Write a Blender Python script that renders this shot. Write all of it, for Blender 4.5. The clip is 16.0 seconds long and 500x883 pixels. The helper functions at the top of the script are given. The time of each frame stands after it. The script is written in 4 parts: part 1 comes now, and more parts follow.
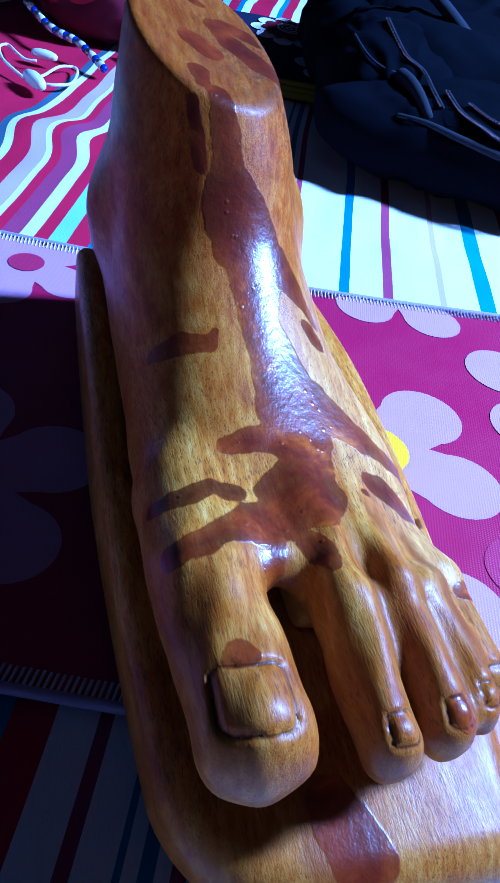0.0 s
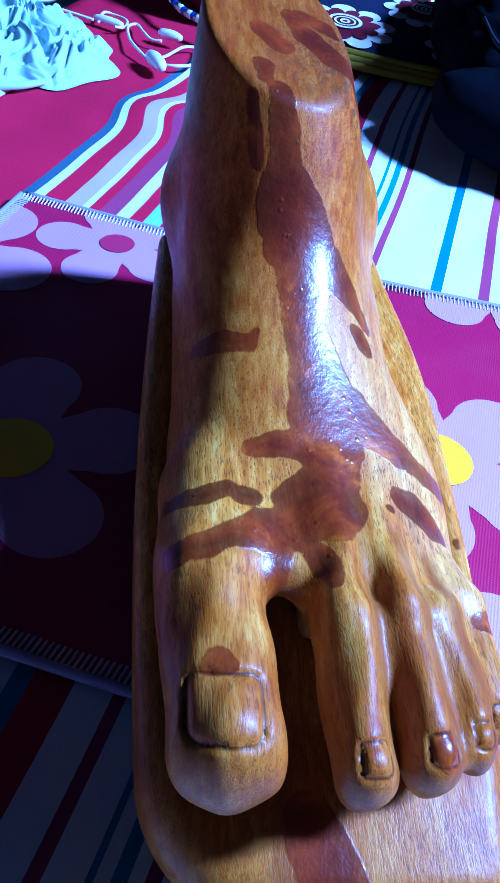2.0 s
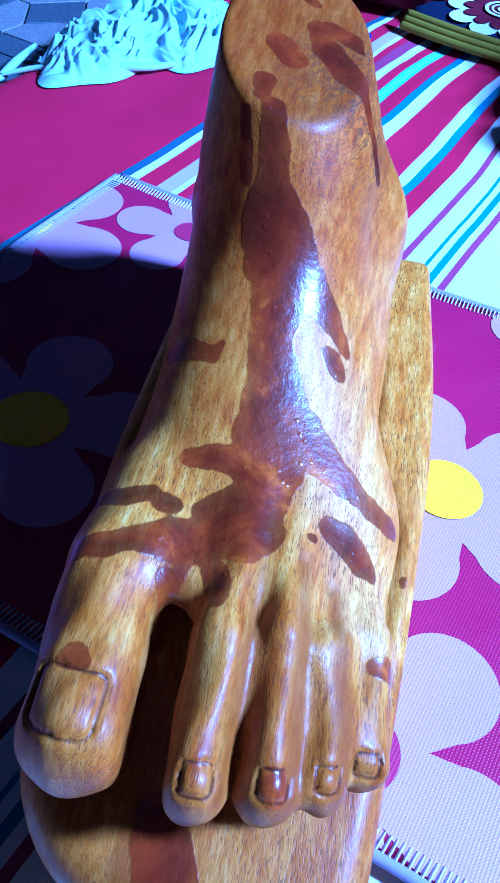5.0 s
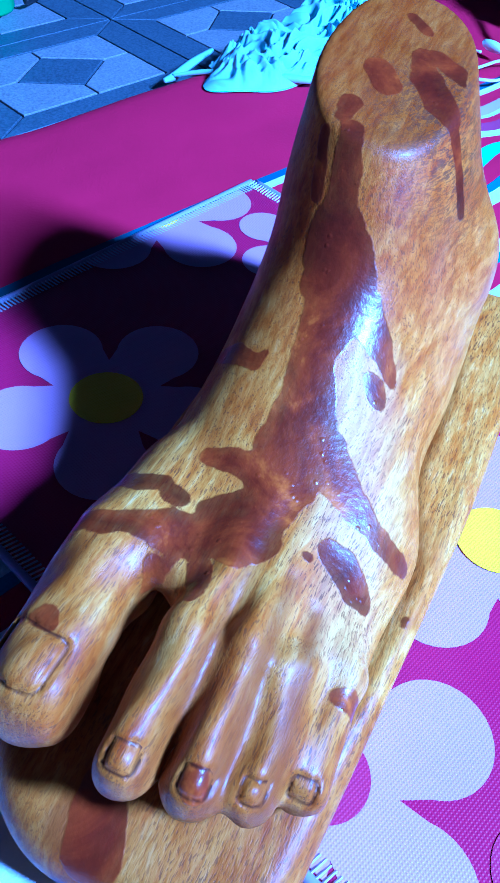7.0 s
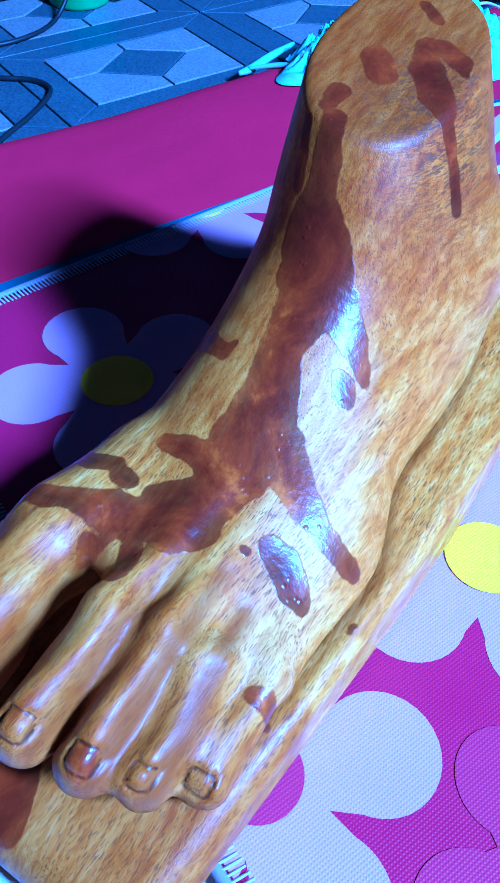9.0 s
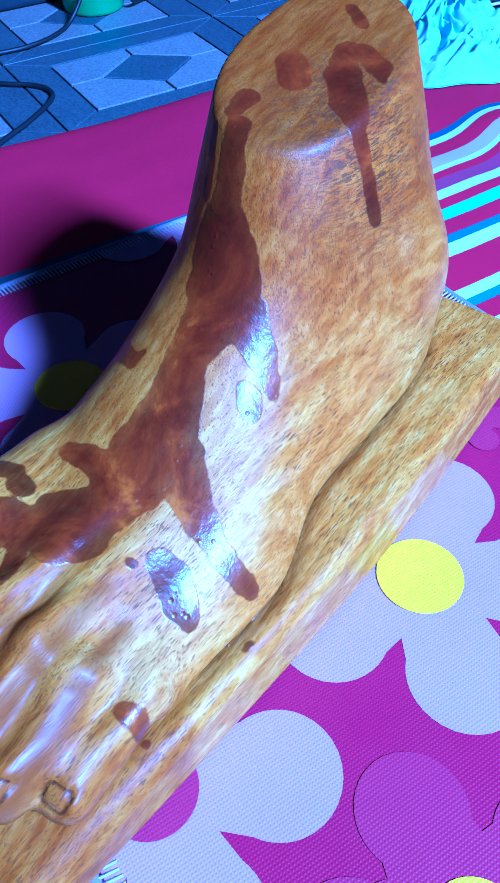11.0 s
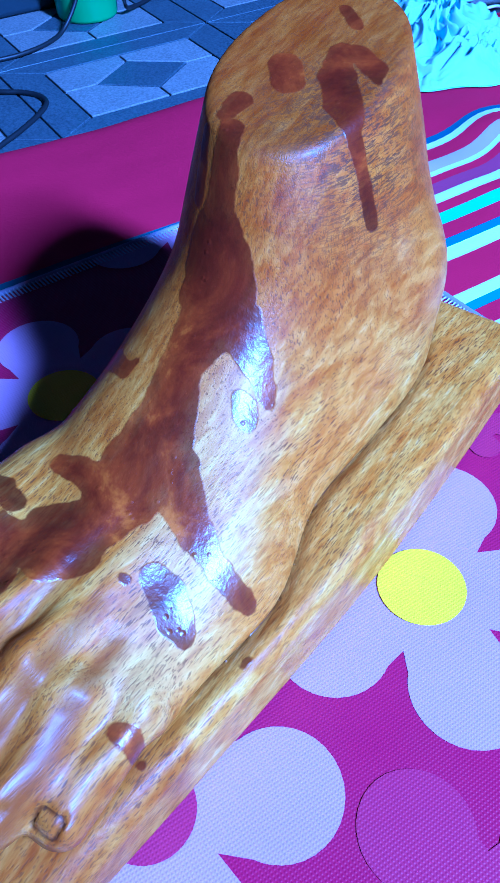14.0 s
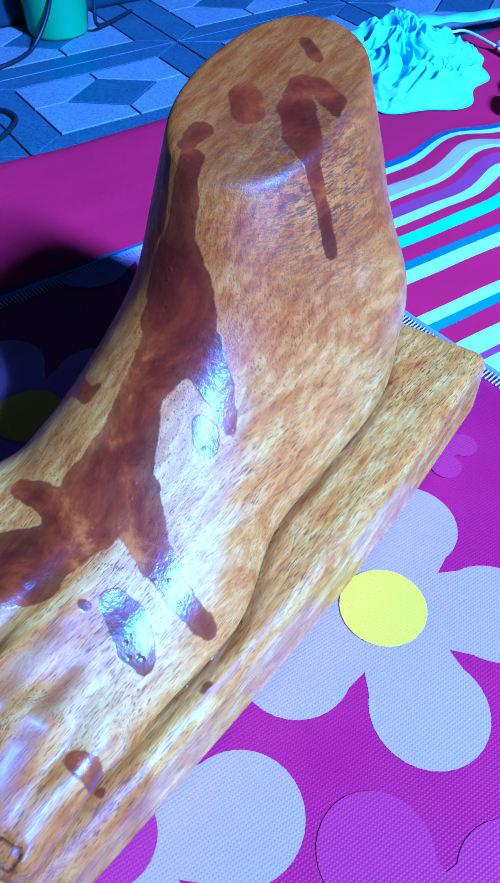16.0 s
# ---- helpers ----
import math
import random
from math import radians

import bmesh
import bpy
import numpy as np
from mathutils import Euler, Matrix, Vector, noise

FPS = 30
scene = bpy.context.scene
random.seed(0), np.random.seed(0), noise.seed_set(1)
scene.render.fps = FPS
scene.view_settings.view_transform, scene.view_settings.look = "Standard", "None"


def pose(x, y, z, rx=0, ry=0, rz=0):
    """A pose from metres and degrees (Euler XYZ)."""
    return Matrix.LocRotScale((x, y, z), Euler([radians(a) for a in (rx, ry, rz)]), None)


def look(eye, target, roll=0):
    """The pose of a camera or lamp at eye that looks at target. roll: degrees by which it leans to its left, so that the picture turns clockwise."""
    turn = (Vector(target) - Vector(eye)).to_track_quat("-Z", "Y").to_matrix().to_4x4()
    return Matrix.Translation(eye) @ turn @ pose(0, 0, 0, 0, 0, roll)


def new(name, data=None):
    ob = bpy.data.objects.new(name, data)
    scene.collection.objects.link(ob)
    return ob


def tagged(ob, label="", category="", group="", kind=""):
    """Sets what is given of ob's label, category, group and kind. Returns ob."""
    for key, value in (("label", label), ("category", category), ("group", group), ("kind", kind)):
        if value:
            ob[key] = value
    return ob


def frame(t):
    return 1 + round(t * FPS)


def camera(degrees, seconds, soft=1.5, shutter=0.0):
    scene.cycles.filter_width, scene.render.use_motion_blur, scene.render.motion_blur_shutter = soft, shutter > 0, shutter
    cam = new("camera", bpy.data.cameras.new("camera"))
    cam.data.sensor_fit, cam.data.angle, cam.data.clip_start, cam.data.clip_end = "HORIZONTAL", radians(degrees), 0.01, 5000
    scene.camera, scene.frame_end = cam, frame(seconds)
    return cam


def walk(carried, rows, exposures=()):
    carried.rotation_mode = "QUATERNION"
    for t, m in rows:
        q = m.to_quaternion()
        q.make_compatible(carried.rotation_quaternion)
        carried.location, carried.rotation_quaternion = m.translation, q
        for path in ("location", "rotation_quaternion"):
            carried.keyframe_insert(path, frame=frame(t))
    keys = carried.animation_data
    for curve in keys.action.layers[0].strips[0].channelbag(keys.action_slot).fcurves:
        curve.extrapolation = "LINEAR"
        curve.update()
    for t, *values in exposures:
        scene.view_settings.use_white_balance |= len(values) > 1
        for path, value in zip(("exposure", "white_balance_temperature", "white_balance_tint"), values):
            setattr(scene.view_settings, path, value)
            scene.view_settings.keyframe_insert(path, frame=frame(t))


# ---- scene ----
cam = camera(36.0, 16.0)
PATH = [
    (0, (0.03, 0.038, 0.238), (0.082, 1.574, -1.042), 13.4),
    (0.5, (0.031, 0.039, 0.242), (0.026, 1.575, -1.039), 12.6),
    (1, (0.04, 0.043, 0.239), (-0.02, 1.544, -1.081), 12.3),
    (1.5, (0.048, 0.047, 0.244), (-0.122, 1.513, -1.107), 11.7),
    (2, (0.057, 0.05, 0.247), (-0.177, 1.491, -1.12), 11.1),
    (2.5, (0.064, 0.051, 0.251), (-0.216, 1.477, -1.123), 10.8),
    (3, (0.07, 0.054, 0.253), (-0.258, 1.457, -1.134), 10.8),
    (3.5, (0.081, 0.059, 0.258), (-0.319, 1.422, -1.149), 10.0),
    (4, (0.092, 0.063, 0.258), (-0.355, 1.394, -1.167), 9.2),
    (4.2, (0.097, 0.067, 0.26), (-0.378, 1.382, -1.17), 8.9),
    (6.3, (0.138, 0.093, 0.271), (-0.631, 1.197, -1.209), 8.0),
    (6.5, (0.139, 0.093, 0.27), (-0.669, 1.175, -1.205), 8.1),
    (7, (0.153, 0.105, 0.275), (-0.738, 1.123, -1.198), 6.3),
    (7.5, (0.159, 0.114, 0.276), (-0.776, 1.1, -1.191), 6.5),
    (8, (0.166, 0.121, 0.275), (-0.817, 1.052, -1.198), 4.8),
    (8.5, (0.176, 0.133, 0.274), (-0.841, 0.99, -1.22), 3.2),
    (9, (0.185, 0.143, 0.274), (-0.874, 0.954, -1.216), 2.5),
    (9.5, (0.192, 0.153, 0.275), (-0.896, 0.931, -1.212), 1.6),
    (10, (0.2, 0.164, 0.275), (-0.919, 0.902, -1.21), 0.9),
    (10.2, (0.204, 0.171, 0.276), (-0.924, 0.893, -1.209), 0.5),
    (12.3, (0.212, 0.195, 0.269), (-0.935, 0.886, -1.215), -1.3),
    (12.5, (0.213, 0.196, 0.271), (-0.952, 0.89, -1.199), -2.0),
    (13, (0.207, 0.192, 0.268), (-0.945, 0.882, -1.215), -1.6),
    (13.5, (0.205, 0.19, 0.268), (-0.939, 0.899, -1.212), -0.8),
    (14, (0.205, 0.192, 0.27), (-0.941, 0.9, -1.208), -1.0),
    (14.5, (0.202, 0.19, 0.271), (-0.937, 0.917, -1.203), 0.2),
    (15, (0.196, 0.187, 0.268), (-0.927, 0.917, -1.218), 1.5),
    (15.5, (0.201, 0.193, 0.273), (-0.926, 0.949, -1.196), 1.1),
    (16, (0.206, 0.197, 0.275), (-0.922, 0.971, -1.184), 1.0),
]
EXPOSURES = [(0.0, 0.04, 4100, 13), (3.0, 0.22, 3850, 15), (4.0, 0.25, 3720, 14), (6.3, 0.2, 3580, 17), (7.0, 0.22, 3450, 14), (8.0, 0.22, 3420, 15), (9.0, 0.15, 3270, 10),
             (10.0, 0.12, 3280, 10), (12.3, -0.08, 3480, 17), (13.5, -0.1, 3500, 17), (16.0, 0.0, 3300, 17)]
walk(cam, [(t, look(eye, target, roll)) for t, eye, target, roll in PATH], EXPOSURES)

SKY, WINDOW, SIDE = 0.0003, 158.0, 0.002

# ---- world and light ----
world = bpy.data.worlds.new("sky")
scene.world = world
world.use_nodes = True
wt = world.node_tree
sky = wt.nodes.new("ShaderNodeTexSky")
sky.sky_type, sky.sun_disc = "NISHITA", False
TO_WINDOW = Vector((1.0, 0.29, 0.94)).normalized()
sky.sun_elevation, sky.sun_rotation = math.asin(TO_WINDOW.z), math.atan2(TO_WINDOW.x, TO_WINDOW.y)
wt.links.new(sky.outputs[0], wt.nodes["Background"].inputs[0])
wt.nodes["Background"].inputs[1].default_value = SKY

# the tall narrow window that lights the room, and a dim one in the opposite wall
window_light = new("window_light", bpy.data.lights.new("window_light", "AREA"))
window_light.data.shape, window_light.data.size, window_light.data.size_y = "RECTANGLE", 0.17, 0.36
window_light.data.energy, window_light.data.color = WINDOW, (0.465, 0.615, 1.0)
window_light.matrix_world = look((1.38, 0.73, 1.35), (0.0, 0.33, 0.05))
side_light = new("side_window_light", bpy.data.lights.new("side_window_light", "AREA"))
side_light.data.shape, side_light.data.size, side_light.data.size_y = "RECTANGLE", 0.5, 0.5
side_light.data.energy, side_light.data.color = SIDE, (0.45, 0.65, 1.0)
side_light.matrix_world = look((-2.36, 1.25, 1.15), (0.0, 0.35, 0.05))


# ---- materials ----
def material(name, color=(0.5, 0.5, 0.5), rough=0.5, metal=0.0, shine=0.5):
    m = bpy.data.materials.new(name)
    m.use_nodes = True
    b = m.node_tree.nodes["Principled BSDF"]
    b.inputs["Base Color"].default_value = (*color, 1)
    b.inputs["Roughness"].default_value = rough
    b.inputs["Metallic"].default_value = metal
    b.inputs["Specular IOR Level"].default_value = shine
    return m, m.node_tree, b


def node(nt, kind, **values):
    n = nt.nodes.new(kind)
    for key, value in values.items():
        if key in n.inputs:
            n.inputs[key].default_value = value
    return n


def coords(nt, scale=(1, 1, 1), turn=0.0, attribute=""):
    if attribute:
        src = nt.nodes.new("ShaderNodeAttribute")
        src.attribute_name = attribute
        out = src.outputs["Vector"]
    else:
        out = nt.nodes.new("ShaderNodeTexCoord").outputs["Object"]
    m = nt.nodes.new("ShaderNodeMapping")
    m.inputs["Scale"].default_value = scale
    m.inputs["Rotation"].default_value = (0, 0, radians(turn))
    nt.links.new(out, m.inputs["Vector"])
    return m.outputs["Vector"]


def noise_at(nt, vec, scale, detail=3.0, rough=0.55, distortion=0.0):
    n = node(nt, "ShaderNodeTexNoise", Scale=scale, Detail=detail, Roughness=rough, Distortion=distortion)
    nt.links.new(vec, n.inputs["Vector"])
    return n.outputs["Fac"]


def ramp(nt, fac, stops, constant=False):
    r = nt.nodes.new("ShaderNodeValToRGB")
    r.color_ramp.interpolation = "CONSTANT" if constant else "LINEAR"
    e = r.color_ramp.elements
    while len(e) < len(stops):
        e.new(0.5)
    for k, (p, c) in enumerate(stops):
        e[k].position, e[k].color = p, (*c, 1)
    nt.links.new(fac, r.inputs["Fac"])
    return r.outputs["Color"]


def mix(nt, fac, a, b, blend="MIX"):
    m = nt.nodes.new("ShaderNodeMix")
    m.data_type, m.blend_type = "RGBA", blend
    for sock, val in ((m.inputs["Factor"], fac), (m.inputs[6], a), (m.inputs[7], b)):
        if hasattr(val, "node"):
            nt.links.new(val, sock)
        elif isinstance(val, tuple):
            sock.default_value = (*val, 1)
        else:
            sock.default_value = val
    return m.outputs[2]


def math_node(nt, op, a, b=0.0, c=0.0, clamp=False):
    m = nt.nodes.new("ShaderNodeMath")
    m.operation, m.use_clamp = op, clamp
    for sock, val in zip(m.inputs, (a, b, c)):
        if hasattr(val, "node"):
            nt.links.new(val, sock)
        else:
            sock.default_value = val
    return m.outputs[0]


def bump(nt, b, height, strength=0.3, distance=0.001):
    n = node(nt, "ShaderNodeBump", Strength=strength, Distance=distance)
    nt.links.new(height, n.inputs["Height"])
    nt.links.new(n.outputs[0], b.inputs["Normal"])


def cloth_material(name, color, dark=0.75, weave=900.0, rough=0.85):
    m, nt, b = material(name, color, rough, shine=0.12)
    v = coords(nt)
    n = noise_at(nt, v, 9.0, 4.0)
    c = mix(nt, n, tuple(x * dark for x in color), tuple(min(1, x * 1.12) for x in color))
    nt.links.new(c, b.inputs["Base Color"])
    w = noise_at(nt, v, weave, 2.0)
    bump(nt, b, w, 0.25, 0.0006)
    return m


# the sculpture's sawn top: height over its middle, and slopes towards the toes and the little toe
TOP = [0.1594, -0.1932, -0.1877]


def carved_wood():
    """Varnished pale wood with dark lacquer runs; 'stain' holds the distance to the nearest run."""
    m, nt, b = material("varnished_wood", (0.5, 0.25, 0.07), 0.28, shine=0.20)
    grain = coords(nt, (1, 5.5, 2.2), attribute="local")
    fine = coords(nt, (1, 7, 7), attribute="local")
    upright = coords(nt, (6, 6, 1), attribute="local")
    v = coords(nt, attribute="local")
    streak = noise_at(nt, grain, 75.0, 6.0, 0.66, 0.5)
    broad = noise_at(nt, v, 26.0, 4.0, 0.6, 0.8)
    along, up = noise_at(nt, fine, 260.0, 2.0, 0.5, 0.3), noise_at(nt, upright, 260.0, 2.0, 0.5, 0.9)
    tone = ramp(nt, streak, [(0.22, (0.29, 0.090, 0.006)), (0.42, (0.47, 0.198, 0.019)), (0.57, (0.59, 0.308, 0.046)), (0.76, (0.70, 0.47, 0.15))])
    warm = ramp(nt, broad, [(0.36, (1.0, 1.0, 1.0)), (0.54, (0.95, 0.82, 0.55)), (0.70, (0.76, 0.52, 0.24))])
    tone = mix(nt, 0.7, tone, warm, "MULTIPLY")
    sweep = noise_at(nt, coords(nt, (1, 4.5, 3.2), attribute="local"), 15.0, 5.0, 0.6, 1.1)
    tone = mix(nt, 1.0, tone, ramp(nt, sweep, [(0.40, (1.06, 1.12, 1.25)), (0.51, (1.0, 0.97, 0.90)), (0.62, (0.90, 0.70, 0.42)), (0.74, (0.74, 0.48, 0.22))]), "MULTIPLY")
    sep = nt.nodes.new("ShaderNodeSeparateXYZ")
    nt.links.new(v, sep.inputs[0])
    # the wood turns darker and browner with height, up the leg
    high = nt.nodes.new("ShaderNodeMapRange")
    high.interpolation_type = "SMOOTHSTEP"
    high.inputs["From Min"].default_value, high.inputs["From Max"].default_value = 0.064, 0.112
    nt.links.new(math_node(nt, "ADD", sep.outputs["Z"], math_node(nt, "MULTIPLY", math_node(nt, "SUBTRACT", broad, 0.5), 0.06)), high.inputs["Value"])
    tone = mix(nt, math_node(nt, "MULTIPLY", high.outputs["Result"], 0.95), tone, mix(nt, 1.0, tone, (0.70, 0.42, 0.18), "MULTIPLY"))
    pores = math_node(nt, "ADD", math_node(nt, "MULTIPLY", up, high.outputs["Result"]), math_node(nt, "MULTIPLY", along, math_node(nt, "SUBTRACT", 1.0, high.outputs["Result"])))
    # the sawn top is darker than the carved sides
    slope = nt.nodes.new("ShaderNodeVectorMath")
    slope.operation = "DOT_PRODUCT"
    slope.inputs[1].default_value = (-TOP[1], -TOP[2], 1.0)
    nt.links.new(v, slope.inputs[0])
    sawn = nt.nodes.new("ShaderNodeMapRange")
    sawn.inputs["From Min"].default_value, sawn.inputs["From Max"].default_value = TOP[0] - TOP[1] * 0.06 - 0.0035, TOP[0] - TOP[1] * 0.06 - 0.0010
    nt.links.new(slope.outputs["Value"], sawn.inputs["Value"])
    tone = mix(nt, sawn.outputs["Result"], tone, mix(nt, 1.0, tone, (0.66, 0.60, 0.56), "MULTIPLY"))
    # browner towards the toes and the front end of the plinth
    front = nt.nodes.new("ShaderNodeMapRange")
    front.interpolation_type = "SMOOTHSTEP"
    front.inputs["From Min"].default_value, front.inputs["From Max"].default_value = 0.195, 0.262
    nt.links.new(math_node(nt, "ADD", sep.outputs["X"], math_node(nt, "MULTIPLY", math_node(nt, "SUBTRACT", broad, 0.5), 0.10)), front.inputs["Value"])
    tone = mix(nt, math_node(nt, "MULTIPLY", front.outputs["Result"], 0.8), tone, mix(nt, 1.0, tone, (0.58, 0.36, 0.19), "MULTIPLY"))
    scuff = nt.nodes.new("ShaderNodeVectorMath")
    scuff.operation = "DISTANCE"
    scuff.inputs[1].default_value = (0.058, 0.022, 0.144)
    nt.links.new(v, scuff.inputs[0])
    near = nt.nodes.new("ShaderNodeMapRange")
    near.inputs["From Min"].default_value, near.inputs["From Max"].default_value = 0.048, 0.012
    nt.links.new(scuff.outputs["Value"], near.inputs["Value"])
    hair = noise_at(nt, coords(nt, (1.2, 3, 9), attribute="local"), 120.0, 4.0, 0.7, 1.2)
    marks = math_node(nt, "MULTIPLY", ramp(nt, hair, [(0.47, (0, 0, 0)), (0.56, (1, 1, 1))]), near.outputs["Result"])
    tone = mix(nt, math_node(nt, "MULTIPLY", marks, 0.8), tone, (0.05, 0.022, 0.012))
    def zone(a, b, r0, r1):
        """1 within r1 of the line from a to b, 0 beyond r0, its edge broken by the grain."""
        a, b = Vector(a), Vector(b)
        rel = nt.nodes.new("ShaderNodeVectorMath")
        rel.operation = "SUBTRACT"
        rel.inputs[1].default_value = a
        nt.links.new(v, rel.inputs[0])
        dot = nt.nodes.new("ShaderNodeVectorMath")
        dot.operation = "DOT_PRODUCT"
        dot.inputs[1].default_value = (b - a) / (b - a).length_squared
        nt.links.new(rel.outputs["Vector"], dot.inputs[0])
        foot = nt.nodes.new("ShaderNodeVectorMath")
        foot.operation = "SCALE"
        foot.inputs[0].default_value = b - a
        nt.links.new(math_node(nt, "ADD", dot.outputs["Value"], 0.0, clamp=True), foot.inputs["Scale"])
        far = nt.nodes.new("ShaderNodeVectorMath")
        far.operation = "DISTANCE"
        nt.links.new(rel.outputs["Vector"], far.inputs[0])
        nt.links.new(foot.outputs["Vector"], far.inputs[1])
        m = nt.nodes.new("ShaderNodeMapRange")
        m.interpolation_type = "SMOOTHSTEP"
        m.inputs["From Min"].default_value, m.inputs["From Max"].default_value = r0, r1
        nt.links.new(math_node(nt, "ADD", far.outputs["Value"], math_node(nt, "MULTIPLY", math_node(nt, "SUBTRACT", sweep, 0.5), 0.05)), m.inputs["Value"])
        return m.outputs["Result"]
    heart = zone((0.075, 0.036, 0.070), (0.175, 0.066, 0.046), 0.020, 0.006)
    tone = mix(nt, math_node(nt, "MULTIPLY", heart, 0.75), tone, mix(nt, 1.0, tone, (0.86, 0.60, 0.34), "MULTIPLY"))
    sap = zone((0.138, 0.030, 0.084), (0.205, 0.045, 0.058), 0.028, 0.010)
    tone = mix(nt, math_node(nt, "MULTIPLY", sap, 0.2), tone, mix(nt, 0.6, tone, (0.78, 0.60, 0.30)))
    mask_pore = ramp(nt, pores, [(0.38, (1, 1, 1)), (0.45, (0, 0, 0))])
    tone = mix(nt, math_node(nt, "MULTIPLY", mask_pore, math_node(nt, "MULTIPLY", ramp(nt, broad, [(0.35, (0.4, 0.4, 0.4)), (0.6, (1, 1, 1))]), 0.75)), tone, (0.10, 0.035, 0.012))
    # dark brown tint along the troughs between the toes
    trough = nt.nodes.new("ShaderNodeAttribute")
    trough.attribute_name = "trough_tint"
    tone = mix(nt, math_node(nt, "MULTIPLY", trough.outputs["Fac"], 0.75), tone, (0.19, 0.050, 0.006))
    at = nt.nodes.new("ShaderNodeAttribute")
    at.attribute_name = "stain"
    wob = math_node(nt, "MULTIPLY", math_node(nt, "SUBTRACT", noise_at(nt, v, 130.0, 3.0), 0.5), 0.0034)
    d = math_node(nt, "ADD", at.outputs["Fac"], wob)
    edge = nt.nodes.new("ShaderNodeMapRange")
    edge.inputs["From Min"].default_value, edge.inputs["From Max"].default_value = 0.00035, -0.00035
    nt.links.new(d, edge.inputs["Value"])
    run = edge.outputs["Result"]
    inner = noise_at(nt, v, 38.0, 5.0, 0.62, 0.6)
    lacquer = ramp(nt, inner, [(0.32, (0.052, 0.0055, 0.0020)), (0.48, (0.110, 0.0115, 0.0025)), (0.58, (0.190, 0.026, 0.0030)), (0.69, (0.42, 0.10, 0.006))])
    thick = nt.nodes.new("ShaderNodeMapRange")
    thick.inputs["From Min"].default_value, thick.inputs["From Max"].default_value = 0.0, -0.006
    thick.inputs["To Min"].default_value, thick.inputs["To Max"].default_value = 0.84, 0.97
    nt.links.new(math_node(nt, "ADD", d, math_node(nt, "MULTIPLY", math_node(nt, "SUBTRACT", noise_at(nt, v, 60.0, 3.0), 0.5), 0.012)), thick.inputs["Value"])
    nt.links.new(mix(nt, math_node(nt, "MULTIPLY", run, thick.outputs["Result"]), tone, lacquer), b.inputs["Base Color"])
    cut = nt.nodes.new("ShaderNodeAttribute")
    cut.attribute_name = "groove"
    # carved lines coloured a dark red-brown
    groove_tint = nt.nodes.new("ShaderNodeMapRange")
    groove_tint.inputs["From Min"].default_value, groove_tint.inputs["From Max"].default_value = 0.0014, 0.0003
    nt.links.new(cut.outputs["Fac"], groove_tint.inputs["Value"])
    base_in = b.inputs["Base Color"].links[0].from_socket
    nt.links.new(mix(nt, math_node(nt, "MULTIPLY", groove_tint.outputs["Result"], 0.8), base_in, (0.035, 0.008, 0.003)), b.inputs["Base Color"])
    rough = ramp(nt, noise_at(nt, v, 90.0, 3.0), [(0.35, (0.36, 0.36, 0.36)), (0.7, (0.52, 0.52, 0.52))])
    nt.links.new(mix(nt, run, rough, (0.28, 0.28, 0.28)), b.inputs["Roughness"])
    nt.links.new(math_node(nt, "ADD", 0.20, math_node(nt, "MULTIPLY", run, 0.22)), b.inputs["Specular IOR Level"])
    b.inputs["Coat Weight"].default_value, b.inputs["Coat Roughness"].default_value = 0.04, 0.22
    h = math_node(nt, "ADD", math_node(nt, "MULTIPLY", streak, 0.35), math_node(nt, "MULTIPLY", pores, 0.3))
    h = math_node(nt, "ADD", math_node(nt, "MULTIPLY", h, math_node(nt, "SUBTRACT", 1.0, math_node(nt, "MULTIPLY", run, 0.8))), math_node(nt, "MULTIPLY", run, 0.32))
    h = math_node(nt, "ADD", h, math_node(nt, "MULTIPLY", noise_at(nt, v, 330.0, 3.0), math_node(nt, "ADD", 0.2, math_node(nt, "MULTIPLY", run, 0.35))))
    cells = node(nt, "ShaderNodeTexVoronoi", Scale=230.0)
    nt.links.new(v, cells.inputs["Vector"])
    bubble = nt.nodes.new("ShaderNodeMapRange")
    bubble.inputs["From Min"].default_value, bubble.inputs["From Max"].default_value = 0.24, 0.05
    nt.links.new(cells.outputs["Distance"], bubble.inputs["Value"])
    some = math_node(nt, "GREATER_THAN", noise_at(nt, v, 75.0, 1.0), 0.58)
    h = math_node(nt, "ADD", h, math_node(nt, "MULTIPLY", math_node(nt, "MULTIPLY", bubble.outputs["Result"], some), math_node(nt, "MULTIPLY", run, 0.5)))
    bump(nt, b, h, 0.35, 0.0011)
    return m


def vinyl(name, color, mark=0.0):
    m, nt, b = material(name, color, 0.42, shine=0.22)
    v = coords(nt)
    a = nt.nodes.new("ShaderNodeTexWave")
    a.inputs["Scale"].default_value = 240.0
    a.bands_direction = "X"
    c = nt.nodes.new("ShaderNodeTexWave")
    c.inputs["Scale"].default_value = 240.0
    c.bands_direction = "Y"
    nt.links.new(v, a.inputs["Vector"])
    nt.links.new(v, c.inputs["Vector"])
    weave = math_node(nt, "MULTIPLY", a.outputs["Fac"], c.outputs["Fac"])
    n = noise_at(nt, v, 14.0, 4.0)
    col = mix(nt, n, tuple(x * 0.86 for x in color), tuple(min(1.0, x * 1.1) for x in color))
    col = mix(nt, math_node(nt, "MULTIPLY", weave, 0.22), col, tuple(x * 0.7 for x in color))
    nt.links.new(col, b.inputs["Base Color"])
    nt.links.new(ramp(nt, noise_at(nt, v, 30.0), [(0.3, (0.34, 0.34, 0.34)), (0.7, (0.52, 0.52, 0.52))]), b.inputs["Roughness"])
    bump(nt, b, weave, 0.35, 0.0004)
    return m


